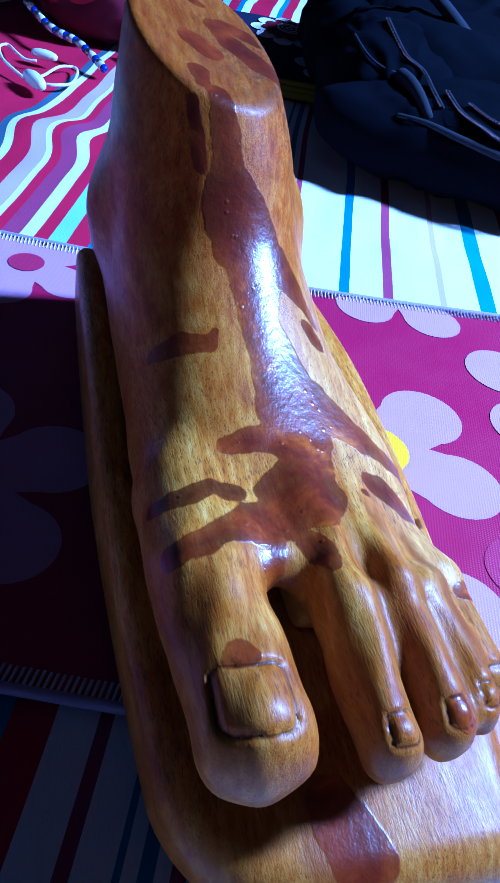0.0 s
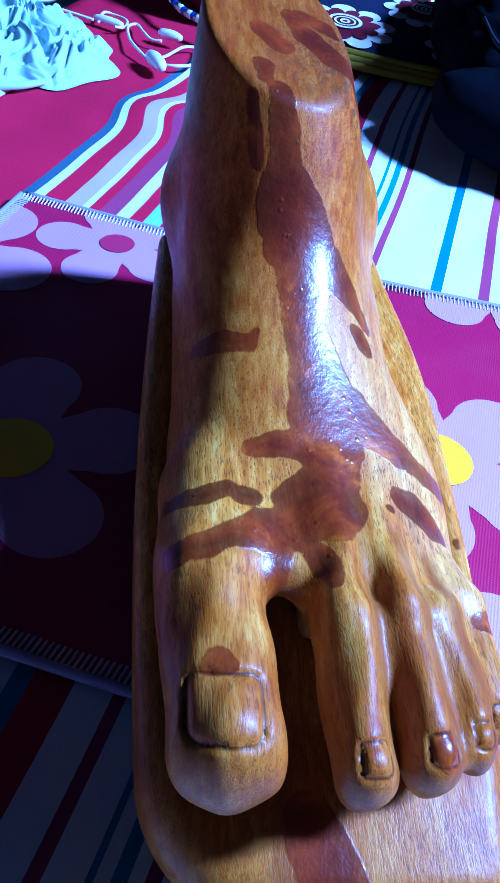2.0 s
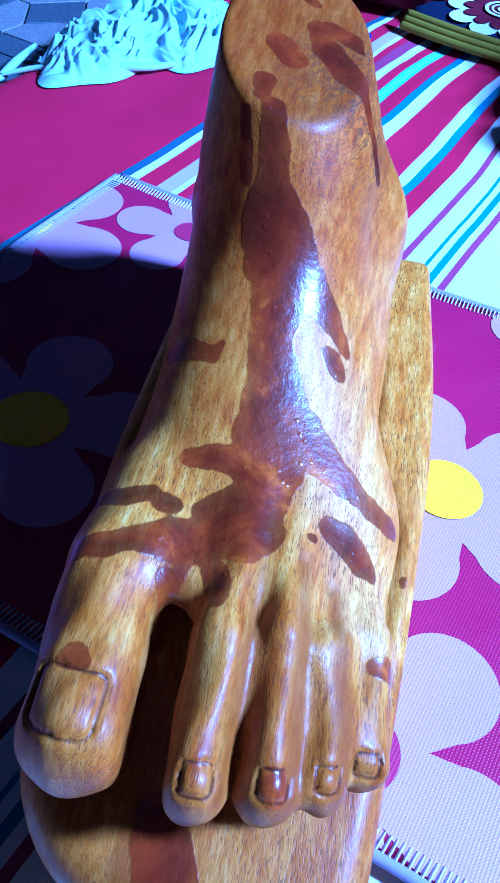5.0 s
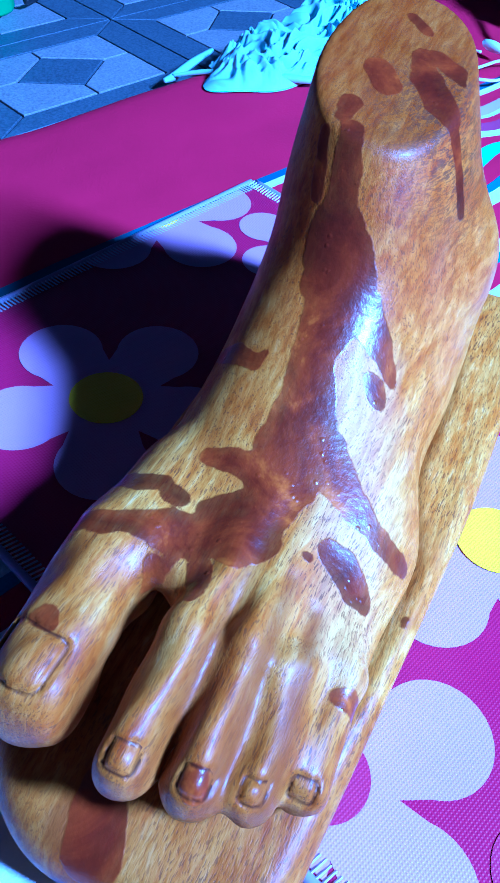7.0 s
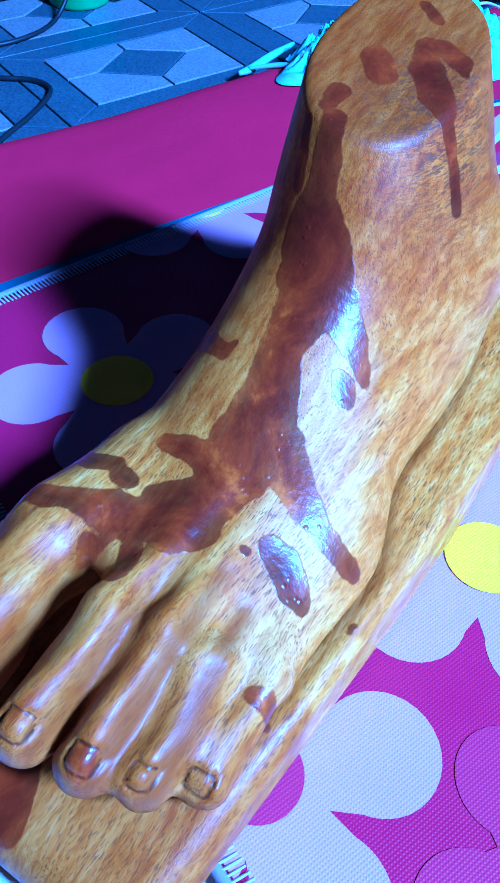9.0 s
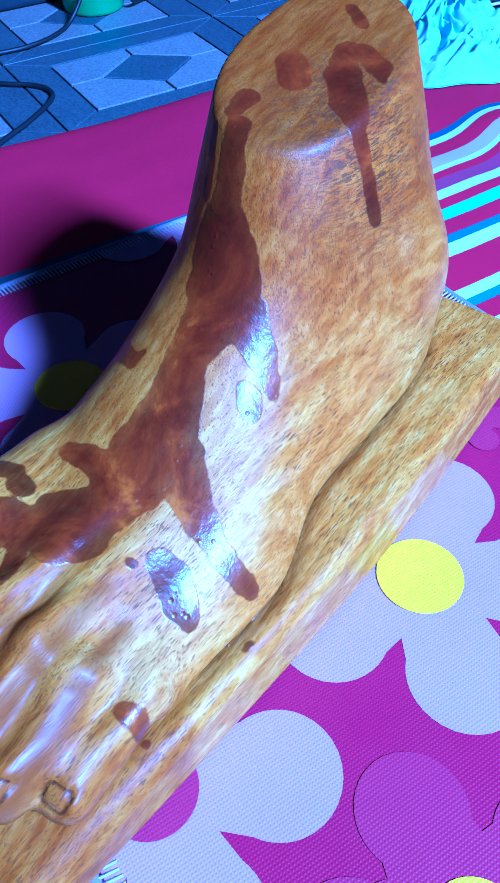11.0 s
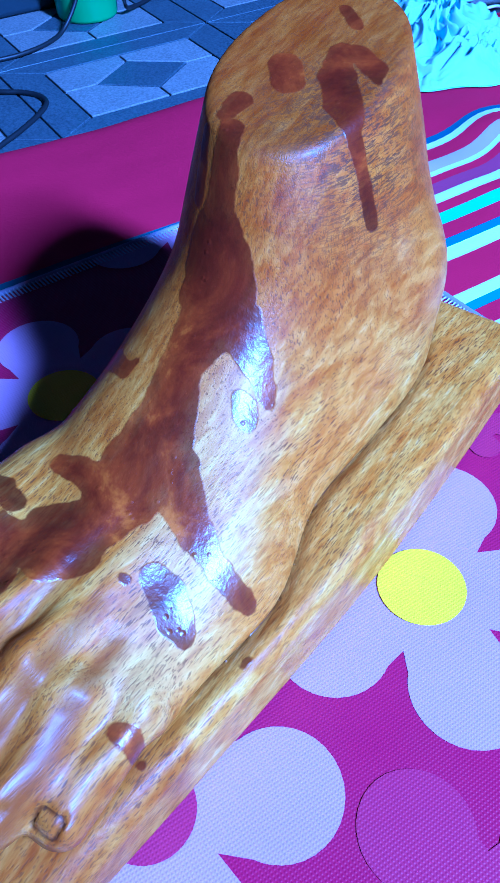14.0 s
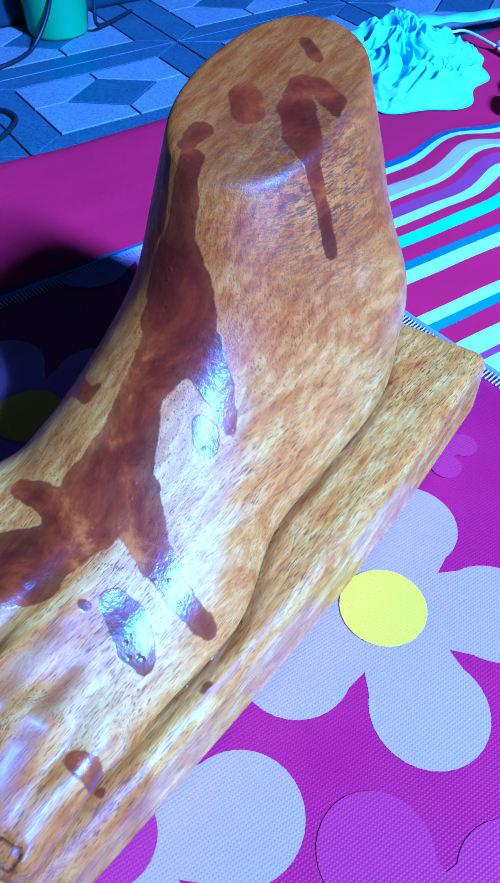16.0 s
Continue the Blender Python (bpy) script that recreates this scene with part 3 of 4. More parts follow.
def sculpture_sdf(u, v, z):
    f, b = foot_sdf(u, v, z), base_sdf(u, v, z)
    d = smin(f, b, 0.0012) + 0.0036 * np.exp(-((f - b) / 0.0017)**2) * (np.abs(f) < 0.006)
    for n in NAILS:
        near = ((u - n[0])**2 + (v - n[1])**2 + (z - n[2])**2) < (2.2 * n[4])**2
        rim = nail_rim(u, v, z, *n)
        d = d + np.where(near, (0.0013 if n[4] > 0.006 else 0.0010) * np.exp(-(rim / (0.0008 if n[4] > 0.006 else 0.0006))**2) + 0.0002 * (rim < 0), 0)
    return d
STAINS = {
    'stem_top': [(0.0888, -0.0107, 0.1556, 0.0043), (0.0969, -0.0084, 0.145, 0.0053), (0.1022, -0.0067, 0.1347, 0.006), (0.1064, -0.0069, 0.1264, 0.009)],
    'stem': [(0.106, -0.005, 0.1272, 0.0102), (0.1097, -0.0026, 0.121, 0.0124), (0.115, 0.0013, 0.1137, 0.0134), (0.1203, 0.0054, 0.1077, 0.0118)],
    'root': [(0.2174, -0.0214, 0.0765, 0.0034), (0.2144, -0.0141, 0.0743, 0.006), (0.2125, -0.0056, 0.0722, 0.0064)],
    'stem_low': [(0.1239, 0.0032, 0.1055, 0.011), (0.137, 0.0025, 0.0968, 0.0075), (0.1468, 0.0061, 0.0903, 0.0094), (0.1564, 0.0086, 0.0848, 0.0117), (0.1668, 0.0104, 0.08, 0.0144), (0.1775, 0.0103, 0.0763, 0.013)],
    'fork': [(0.1177, 0.0123, 0.1066, 0.0086), (0.1203, 0.022, 0.0968, 0.0058), (0.1229, 0.0274, 0.0898, 0.0037), (0.1251, 0.0299, 0.0861, 0.0025)],
    'drop': [(0.1317, 0.0231, 0.09, 0.003), (0.1329, 0.026, 0.0872, 0.0043), (0.1343, 0.028, 0.0852, 0.0041)],
    'branch': [(0.162, 0.0189, 0.0794, 0.0089), (0.1675, 0.0261, 0.075, 0.0078), (0.1727, 0.037, 0.069, 0.0054), (0.1749, 0.0468, 0.0624, 0.0043), (0.1748, 0.0556, 0.0535, 0.004), (0.1744, 0.0581, 0.0501, 0.0032)],
    'blob': [(0.1903, 0.0341, 0.066, 0.0049), (0.1913, 0.0399, 0.0628, 0.0061), (0.1947, 0.0452, 0.0589, 0.0065), (0.1963, 0.0497, 0.0552, 0.004)],
    'dot': [(0.198, 0.0283, 0.0695, 0.0013), (0.1976, 0.0295, 0.0688, 0.0013)],
    'little': [(0.2308, 0.0536, 0.0556, 0.0025), (0.2295, 0.0572, 0.0543, 0.0036), (0.2295, 0.0602, 0.0483, 0.003), (0.2288, 0.059, 0.0343, 0.0018)],
    'band': [(0.1361, -0.0339, 0.0787, 0.0026), (0.141, -0.0249, 0.0882, 0.0046), (0.1444, -0.0159, 0.0912, 0.0029), (0.1412, -0.0135, 0.0938, 0.0014)],
    'mass': [(0.1758, 0.0108, 0.0767, 0.0097), (0.1889, 0.0114, 0.0747, 0.0087), (0.2011, 0.0091, 0.0747, 0.0109), (0.2042, 0.0006, 0.0735, 0.0105), (0.2098, -0.0075, 0.0724, 0.0075)],
    'mass_b': [(0.2093, 0.0076, 0.0749, 0.0075), (0.2017, 0.0148, 0.0724, 0.0055)],
    'prong': [(0.1801, -0.0159, 0.0759, 0.0034), (0.1786, -0.0069, 0.0772, 0.0046), (0.1788, 0.0034, 0.077, 0.0077)],
    'inlet': [(0.1985, -0.0067, 0.0725, 0.004), (0.1949, -0.0026, 0.0732, 0.0048), (0.1927, 0.0034, 0.0747, 0.0074)],
    'band_b': [(0.1975, -0.0414, 0.0656, 0.0034), (0.1994, -0.0314, 0.074, 0.0044), (0.1963, -0.024, 0.0745, 0.0033)],
    'band_c': [(0.2221, -0.0408, 0.0723, 0.0042), (0.2202, -0.0309, 0.0769, 0.0048), (0.2145, -0.0226, 0.0766, 0.0043), (0.2095, -0.0128, 0.0737, 0.006), (0.2089, -0.0024, 0.0723, 0.0081)],
    'disc': [(0.1991, -0.0192, 0.0742, 0.0044), (0.199, -0.0174, 0.0739, 0.0044)],
    'web': [(0.2153, -0.0079, 0.0725, 0.0042), (0.2229, -0.0088, 0.0715, 0.0024), (0.2261, -0.0091, 0.069, 0.0017)],
    'toeside': [(0.2237, -0.0126, 0.0718, 0.0028), (0.2288, -0.0125, 0.0635, 0.0019)],
    'toe': [(0.2573, -0.0322, 0.0747, 0.0019), (0.2557, -0.0294, 0.0753, 0.0038), (0.2568, -0.0261, 0.0759, 0.0019)],
    'under': [(0.22, 0.002, 0.0727, 0.0045), (0.2246, 0.0034, 0.0739, 0.0041), (0.2321, 0.0047, 0.0767, 0.002)],
    'topa': [(0.0547, -0.0144, 0.1631, 0.0059), (0.061, -0.0088, 0.1608, 0.0056)],
    'tope': [(0.0182, -0.0137, 0.17, 0.0027), (0.0226, -0.0063, 0.1678, 0.0027)],
    'topb': [(0.0852, -0.0157, 0.1574, 0.0032), (0.0776, -0.0162, 0.159, 0.0043)],
    'topc': [(0.0379, -0.0041, 0.1644, 0.0038), (0.0484, 0.0024, 0.1611, 0.0064), (0.0584, 0.0116, 0.1574, 0.0066), (0.0625, 0.017, 0.1552, 0.0048)],
    'topd': [(0.036, -0.0036, 0.1647, 0.0033), (0.0345, 0.0025, 0.1638, 0.0042), (0.0375, 0.0095, 0.1618, 0.0047), (0.0425, 0.0149, 0.1599, 0.0016)],
    'run': [(0.064, 0.0189, 0.1529, 0.0037), (0.064, 0.0219, 0.1459, 0.003), (0.0652, 0.026, 0.1353, 0.0031), (0.0646, 0.0298, 0.1237, 0.0031)],
    'drip_a': [(0.0903, -0.0199, 0.153, 0.0024), (0.0954, -0.018, 0.1439, 0.0026), (0.1005, -0.0161, 0.1345, 0.0026)],
    'base': [(0.2769, 0.0002, 0.0297, 0.0073), (0.2836, 0.0025, 0.0282, 0.0088), (0.2927, 0.0058, 0.0264, 0.0095)],
    'nail': [(0.2736, 0.0283, 0.0672, 0.004), (0.2762, 0.0297, 0.0657, 0.0038)],
    'mark': [(0.1842, 0.0652, 0.0381, 0.0018), (0.1868, 0.0651, 0.0379, 0.0014)],
    'chip': [(0.2173, -0.0195, 0.0768, 0.0007), (0.2168, -0.0173, 0.076, 0.0007)],
    'chip_b': [(0.1246, -0.0226, 0.0976, 0.001), (0.124, -0.0208, 0.0994, 0.001)],
    'chip_c': [(0.1808, 0.006, 0.0758, 0.0007), (0.1802, 0.0114, 0.0753, 0.0007)],
}


def surface_nets(f, lo, hi, h):
    """Mesh of f = 0 on a grid of cells h wide; only cells near the surface are looked at closely."""
    n = [int(math.ceil((b - a) / h / 4)) * 4 for a, b in zip(lo, hi)]
    axes = [a + h * np.arange(k + 1) for a, k in zip(lo, n)]
    coarse = np.meshgrid(*[a[2::4] for a in axes], indexing="ij")
    near = np.abs(f(*coarse)) < 8.5 * h
    mask = np.repeat(np.repeat(np.repeat(near, 4, 0), 4, 1), 4, 2)
    full = np.zeros([k + 1 for k in n], bool)
    for dx in (0, 1):
        for dy in (0, 1):
            for dz in (0, 1):
                full[dx:dx + n[0], dy:dy + n[1], dz:dz + n[2]] |= mask
    D = np.full(full.shape, 1.0, np.float32)
    idx = np.nonzero(full)
    D[idx] = f(axes[0][idx[0]], axes[1][idx[1]], axes[2][idx[2]])
    deep = ~full
    far = np.repeat(np.repeat(np.repeat(f(*coarse) < 0, 4, 0), 4, 1), 4, 2)
    inside = np.zeros(full.shape, bool)
    inside[:n[0], :n[1], :n[2]] = far
    D[deep & inside] = -1.0
    S = D < 0
    count, total = np.zeros(mask.shape, np.int8), np.zeros((3,) + mask.shape, np.float32)
    corner = [(a, b, c) for a in (0, 1) for b in (0, 1) for c in (0, 1)]
    cut = lambda o: tuple(slice(o[k], o[k] + n[k]) for k in range(3))
    for i, p in enumerate(corner):
        for q in corner[i + 1:]:
            if sum(abs(x - y) for x, y in zip(p, q)) != 1:
                continue
            da, db = D[cut(p)], D[cut(q)]
            x = (da < 0) != (db < 0)
            t = np.where(x, da / np.where(x, da - db, 1), 0)
            count += x
            for k in range(3):
                total[k] += np.where(x, p[k] + t * (q[k] - p[k]), 0)
    cell = np.nonzero(count)
    number = np.full(mask.shape, -1, np.int64)
    number[cell] = np.arange(len(cell[0]))
    verts = np.stack([lo[k] + h * (cell[k] + total[k][cell] / count[cell]) for k in range(3)], 1)
    faces = []
    for k in range(3):
        a, b = [(1, 2), (2, 0), (0, 1)][k]
        lower = [slice(1, n[0]), slice(1, n[1]), slice(1, n[2])]
        lower[k] = slice(0, n[k])
        upper = list(lower)
        upper[k] = slice(1, n[k] + 1)
        s0, s1 = S[tuple(lower)], S[tuple(upper)]
        e = np.array(np.nonzero(s0 != s1))
        flip = s0[tuple(e)]
        for j in range(3):
            e[j] += lower[j].start
        ring = []
        for oa, ob in ((-1, -1), (0, -1), (0, 0), (-1, 0)):
            c = e.copy()
            c[a] += oa
            c[b] += ob
            ring.append(number[tuple(c)])
        ring = np.stack(ring, 1)
        faces.append(np.where(flip[:, None], ring, ring[:, ::-1]))
    return verts, np.concatenate(faces)


def stain_distance(P):
    """Distance to the lacquer, the runs flowing softly into one another."""
    best = np.full(len(P), 0.05)
    for run in STAINS.values():
        for a, b in zip(run, run[1:]):
            best = smin(best, cone(P[:, 0], P[:, 1], P[:, 2], a[:3], b[:3], a[3], b[3]), 0.0012)
    return best


def groove_distance(P):
    """Distance to the carved lines: round the nails and where the foot meets its plinth."""
    u, v, z = P.T
    best = np.full(len(P), 0.01)
    for n in NAILS:
        near = ((u - n[0])**2 + (v - n[1])**2 + (z - n[2])**2) < (1.9 * n[4])**2
        best = np.where(near, np.minimum(best, 1.9 * np.abs(nail_rim(u, v, z, *n))), best)
    gap = np.abs(foot_sdf(u, v, z) - base_sdf(u, v, z)) + 0.001 * np.clip((np.abs(u - 0.11) - 0.09) / 0.03, 0, 1)
    return np.minimum(best, gap)


def toe_gap_tint(P):
    """Strength of the dark brown tint in the troughs between the toes, 0 to 1."""
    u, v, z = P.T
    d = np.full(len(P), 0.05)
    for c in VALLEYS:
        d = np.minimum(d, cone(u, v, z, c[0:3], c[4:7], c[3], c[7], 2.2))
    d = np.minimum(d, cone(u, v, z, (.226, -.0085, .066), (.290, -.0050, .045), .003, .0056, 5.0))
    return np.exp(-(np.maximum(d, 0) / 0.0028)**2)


def foot_sculpture():
    verts, faces = surface_nets(sculpture_sdf, (-0.060, -0.080, -0.004), (0.320, 0.084, 0.184), 0.0012)
    verts[:, 2] = np.maximum(verts[:, 2], 0.0)
    me = bpy.data.meshes.new("wooden_foot_sculpture")
    me.from_pydata(verts.tolist(), [], faces.tolist())
    me.validate()
    vector_attribute(me, verts)
    at = me.attributes.new("stain", "FLOAT", "POINT")
    at.data.foreach_set("value", stain_distance(verts).astype(np.float32))
    at = me.attributes.new("groove", "FLOAT", "POINT")
    at.data.foreach_set("value", groove_distance(verts).astype(np.float32))
    at = me.attributes.new("trough_tint", "FLOAT", "POINT")
    at.data.foreach_set("value", toe_gap_tint(verts).astype(np.float32))
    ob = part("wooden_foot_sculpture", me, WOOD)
    ob.matrix_world = Matrix(((0.355, 0.935, 0, -0.02), (-0.935, 0.355, 0, 0.40), (0, 0, 1, 0.0015), (0, 0, 0, 1)))
    return tagged(ob, "varnished carved wooden foot on its plinth with dark lacquer runs", "sculpture")


foot_sculpture()


# ---- cloths on the floor ----
def sheet_height(x, y):
    h = 0.0012 * noise.noise((x * 14, y * 9, 3.1)) + 0.0007 * noise.noise((x * 40, y * 25, 7.7))
    fold = math.exp(-(((x + 0.17) / 0.05)**2 + ((y - 0.66) / 0.035)**2))
    return -0.0045 + h * (1.0 + 2.0 * min(1.0, max(0.0, (y - 0.5) / 0.15))) + 0.008 * fold


def striped_sheet():
    x0, x1, y0, y1 = -0.372, 0.75, -0.55, 1.65
    nx, ny = 150, 260

    def place(s, t):
        x, y = x0 + (x1 - x0) * s, y0 + (y1 - y0) * t
        z = sheet_height(x, y)
        drop = max(0.0, (-0.345 - x) / 0.027)
        edge = 0.006 * noise.noise((y * 5, 0.5, 0.2))
        return (x + edge * (1 if s < 0.1 else 0) * (1 - s / 0.1), y, z - drop**1.6 * 0.0125)
    bm = grid_bm(nx, ny, place)
    local = [(v.co.x + 0.005 * noise.noise((v.co.x * 6, v.co.y * 5, 1.3)) + 0.012 * math.exp(-((v.co.y - 0.655) / 0.03)**2) * math.exp(-((v.co.x + 0.16) / 0.07)**2), v.co.y, 0) for v in bm.verts]
    bmesh.ops.recalc_face_normals(bm, faces=bm.faces[:])
    ob = part("bed_sheet", bm, SHEET)
    vector_attribute(ob.data, local)
    solid = ob.modifiers.new("thickness", "SOLIDIFY")
    solid.thickness, solid.offset = 0.0015, -1
    pad = part("pad", box_bm((x0 + 0.03, y0 + 0.02, FLOOR_Z), (x1 - 0.03, y1 - 0.02, -0.011), 0.004), SHEET, ob, "flat folded blanket under the sheet")
    vector_attribute(pad.data, [(-0.5, 0, 0)] * len(pad.data.vertices))
    return tagged(ob, "red cotton sheet with white and blue stripes on the floor", "sheet")


striped_sheet()


def mat_point(s, t):
    """The place mat's outline: s from its straight side, t from its front edge."""
    front = Vector((-0.172 + 0.452 * s, 0.170 + 0.013 * s, 0))
    x = -0.186 + 0.456 * s
    back = Vector((x, 0.466 + 0.255 * (x + 0.186)**2, 0))
    return front.lerp(back, t)


MAT_Z = 0.0015


def flower_bm(c, R, notch, turn, z):
    """Five round petals joined at the middle, as a flat print."""
    bm = bmesh.new()
    d, rad, pts = 0.665 * R, 0.335 * R, []
    reach = math.asin(rad / d)
    for k in range(5):
        mid = radians(turn + 36 + 72 * k)
        pts.append((notch, mid - radians(36)))
        for j in range(-12, 13):
            a = reach * math.sin(j / 12 * math.pi / 2)
            pts.append((d * math.cos(a) + math.sqrt(max(0.0, rad**2 - (d * math.sin(a))**2)), mid + a))
    middle = bm.verts.new((c[0], c[1], z))
    ring = [bm.verts.new((c[0] + r * math.cos(a), c[1] + r * math.sin(a), z)) for r, a in pts]
    for a, b in zip(ring, ring[1:] + ring[:1]):
        bm.faces.new((middle, a, b))
    return bm


def clip_to_mat(bm, inset, x):
    """Cuts away what lies outside the mat's outline, less a margin; the curved back edge as its tangent at x."""
    mid = mat_point(0.5, 0.5)
    y, slope = 0.466 + 0.255 * (x + 0.186)**2, 0.51 * (x + 0.186)
    lines = [(mat_point(*a), mat_point(*b)) for a, b in (((0, 0), (1, 0)), ((1, 0), (1, 1)), ((0, 1), (0, 0)))]
    for p, q in lines + [(Vector((x, y, 0)), Vector((x + 1, y + slope, 0)))]:
        normal = Vector((q.y - p.y, p.x - q.x, 0)).normalized()
        if normal.dot(mid - p) > 0:
            normal = -normal
        bmesh.ops.bisect_plane(bm, geom=bm.verts[:] + bm.edges[:] + bm.faces[:], plane_co=p - normal * inset, plane_no=normal, clear_outer=True)
    bmesh.ops.recalc_face_normals(bm, faces=bm.faces[:])
    return bm


def disc_bm(c, r, z, n=40):
    bm = bmesh.new()
    bm.faces.new([bm.verts.new((c[0] + r * math.cos(a), c[1] + r * math.sin(a), z)) for a in (k * math.tau / n for k in range(n))])
    return bm


FLOWERS = [  # middle, reach, notch, turn of the first notch, middle's radius, petals, middle's colour
    ((0.101, 0.336), 0.0668, 0.030, 90, 0.0178, LILAC, YELLOW), ((0.117, 0.204), 0.0660, 0.027, 29, 0.0166, LILAC, PINK),
    ((-0.080, 0.2595), 0.0645, 0.028, 140, 0.0182, LILAC, YELLOW), ((-0.110, 0.440), 0.049, 0.022, -59, 0.0105, LILAC, PINK),
    ((0.2075, 0.2685), 0.058, 0.030, 135, 0.016, PINK, YELLOW), ((0.118, 0.507), 0.056, 0.024, 54, 0.014, LILAC, PINK),
    ((0.219, 0.415), 0.066, 0.030, 190, 0.018, LILAC, YELLOW), ((-0.196, 0.385), 0.068, 0.030, 36, 0.017, LILAC, YELLOW),
    ((0.045, 0.415), 0.022, 0.012, 20, 0.006, PINK, PINK)]


def place_mat():
    bm = grid_bm(60, 40, lambda s, t: mat_point(s, t) + Vector((0, 0, MAT_Z)))
    bmesh.ops.recalc_face_normals(bm, faces=bm.faces[:])
    mat = part("place_mat", bm, MAGENTA)
    solid = mat.modifiers.new("thickness", "SOLIDIFY")
    solid.thickness, solid.offset = 0.0012, -1
    for k, (c, R, notch, turn, r, petals, middle) in enumerate(FLOWERS):
        f = part("flower_print", clip_to_mat(flower_bm(c, R, notch, turn, MAT_Z + 0.0002 + 0.00004 * k), 0.0005, c[0]), petals, mat, smooth=False)
        m = clip_to_mat(disc_bm(c, r, MAT_Z + 0.0008), 0.0005, c[0])
        if m.faces:
            part("flower_middle", m, middle, f, smooth=False)
        else:
            m.free()
    edges = [[mat_point(k / 60, 0) for k in range(61)], [mat_point(1, k / 60) for k in range(61)],
             [mat_point(k / 60, 1) for k in range(61)], [mat_point(0, k / 60) for k in range(61)]]
    middle = mat_point(0.5, 0.5)
    stitch = bmesh.new()
    for line in edges:
        pts = [p + Vector((0, 0, MAT_Z - 0.0004)) for p in line]
        side0 = (pts[1] - pts[0]).normalized().cross(Vector((0, 0, 1)))
        out = side0 if side0.dot(pts[0] - middle) > 0 else -side0
        part("binding", tube_bm([p + out * 0.0022 for p in pts], lambda t: 0.0022, 8), BINDING, mat, "grey-blue woven edge binding")
        length = sum((b - a).length for a, b in zip(pts, pts[1:]))
        count = int(length / 0.0023)
        for k in range(count):
            f = k / count * 60
            i = min(int(f), 59)
            p = pts[i].lerp(pts[i + 1], f - i)
            along = (pts[i + 1] - pts[i]).normalized()
            a = p + out * 0.001 + Vector((0, 0, 0.0012))
            b = p - out * (0.0058 + 0.0005 * random.random()) + along * 0.0009 + Vector((0, 0, 0.0006))
            w = along * 0.00055
            t = Vector((0, 0, 0.0006))
            vs = [stitch.verts.new(v) for v in (a - w, a + w, b + w, b - w, a + t, b + t)]
            for q in ((0, 3, 5, 4), (1, 4, 5, 2), (0, 4, 1), (3, 2, 5)):
                stitch.faces.new([vs[j] for j in q])
    bmesh.ops.recalc_face_normals(stitch, faces=stitch.faces[:])
    tagged(part("stitching", stitch, THREAD, mat, "white overlocked edge stitching", smooth=False), kind="stuff")
    return tagged(mat, "magenta vinyl place mat printed with large lilac flowers", "place mat")


place_mat()


# ---- pale crumpled cloth, strap and earphones ----
def crumpled_cloth():
    cx, cy = -0.325, 0.690

    def place(s, t):
        a, r = s * math.tau, t
        out = 1 + 0.16 * math.sin(3 * a + 0.6) + 0.10 * math.sin(5 * a + 2.0) + 0.05 * math.sin(11 * a)
        x, y = 0.080 * r * out * math.cos(a), 0.118 * r * out * math.sin(a)
        q = Vector((x * 42, y * 42, 0.4))
        q += 1.3 * Vector((noise.noise(q * 0.7), noise.noise(q * 0.7 + Vector((5, 2, 1))), 0))
        ridge = 1 - math.sqrt(noise.noise(q)**2 + 0.012) * 2.2
        ridge2 = 1 - math.sqrt(noise.noise(q * 1.8 + Vector((9, 1, 4)))**2 + 0.015) * 2
        ridge3 = 1 - math.sqrt(noise.noise(q * 3.1 + Vector((2, 7, 3)))**2 + 0.02) * 2
        h = (1 - r**3) * (0.015 + 0.009 * ridge + 0.009 * ridge2 + 0.007 * ridge3) + 0.014 * ridge2 * r * (1 - r)
        hump = 0.012 * math.exp(-(((x + 0.02) / 0.035)**2 + ((y - 0.05) / 0.04)**2))
        base = max(sheet_height(cx + x, cy + y), -0.0045) if cx + x > -0.36 else FLOOR_Z + 0.004
        return (cx + x, cy + y, base + 0.0015 + max(0.0, h + hump * (1 - r)))
    bm = grid_bm(320, 130, place)
    bmesh.ops.remove_doubles(bm, verts=bm.verts[:], dist=1e-5)
    bmesh.ops.recalc_face_normals(bm, faces=bm.faces[:])
    ob = part("crumpled_cloth", bm, TOWEL)
    for pts, w in (([(-0.392, 0.615, -0.008), (-0.385, 0.585, -0.010), (-0.376, 0.556, -0.012), (-0.366, 0.536, -0.008)], 0.0045),
                   ([(-0.30, 0.585, 0.0), (-0.325, 0.575, 0.0), (-0.35, 0.570, -0.003), (-0.372, 0.550, -0.009)], 0.0030),
                   ([(-0.262, 0.655, 0.002), (-0.275, 0.625, 0.003), (-0.298, 0.604, 0.003), (-0.322, 0.592, 0.001)], 0.0040)):
        part("hem", tube_bm(rope_points(pts, 8), lambda t, w=w: w * (0.25 + 0.6 * math.sin(math.pi * (0.1 + 0.8 * t))), 8), TOWEL, ob, "rolled pale hem trailing off the heap")
    return tagged(ob, "crumpled white and pale blue cloth heaped beside the sheet", "cloth")


crumpled_cloth()


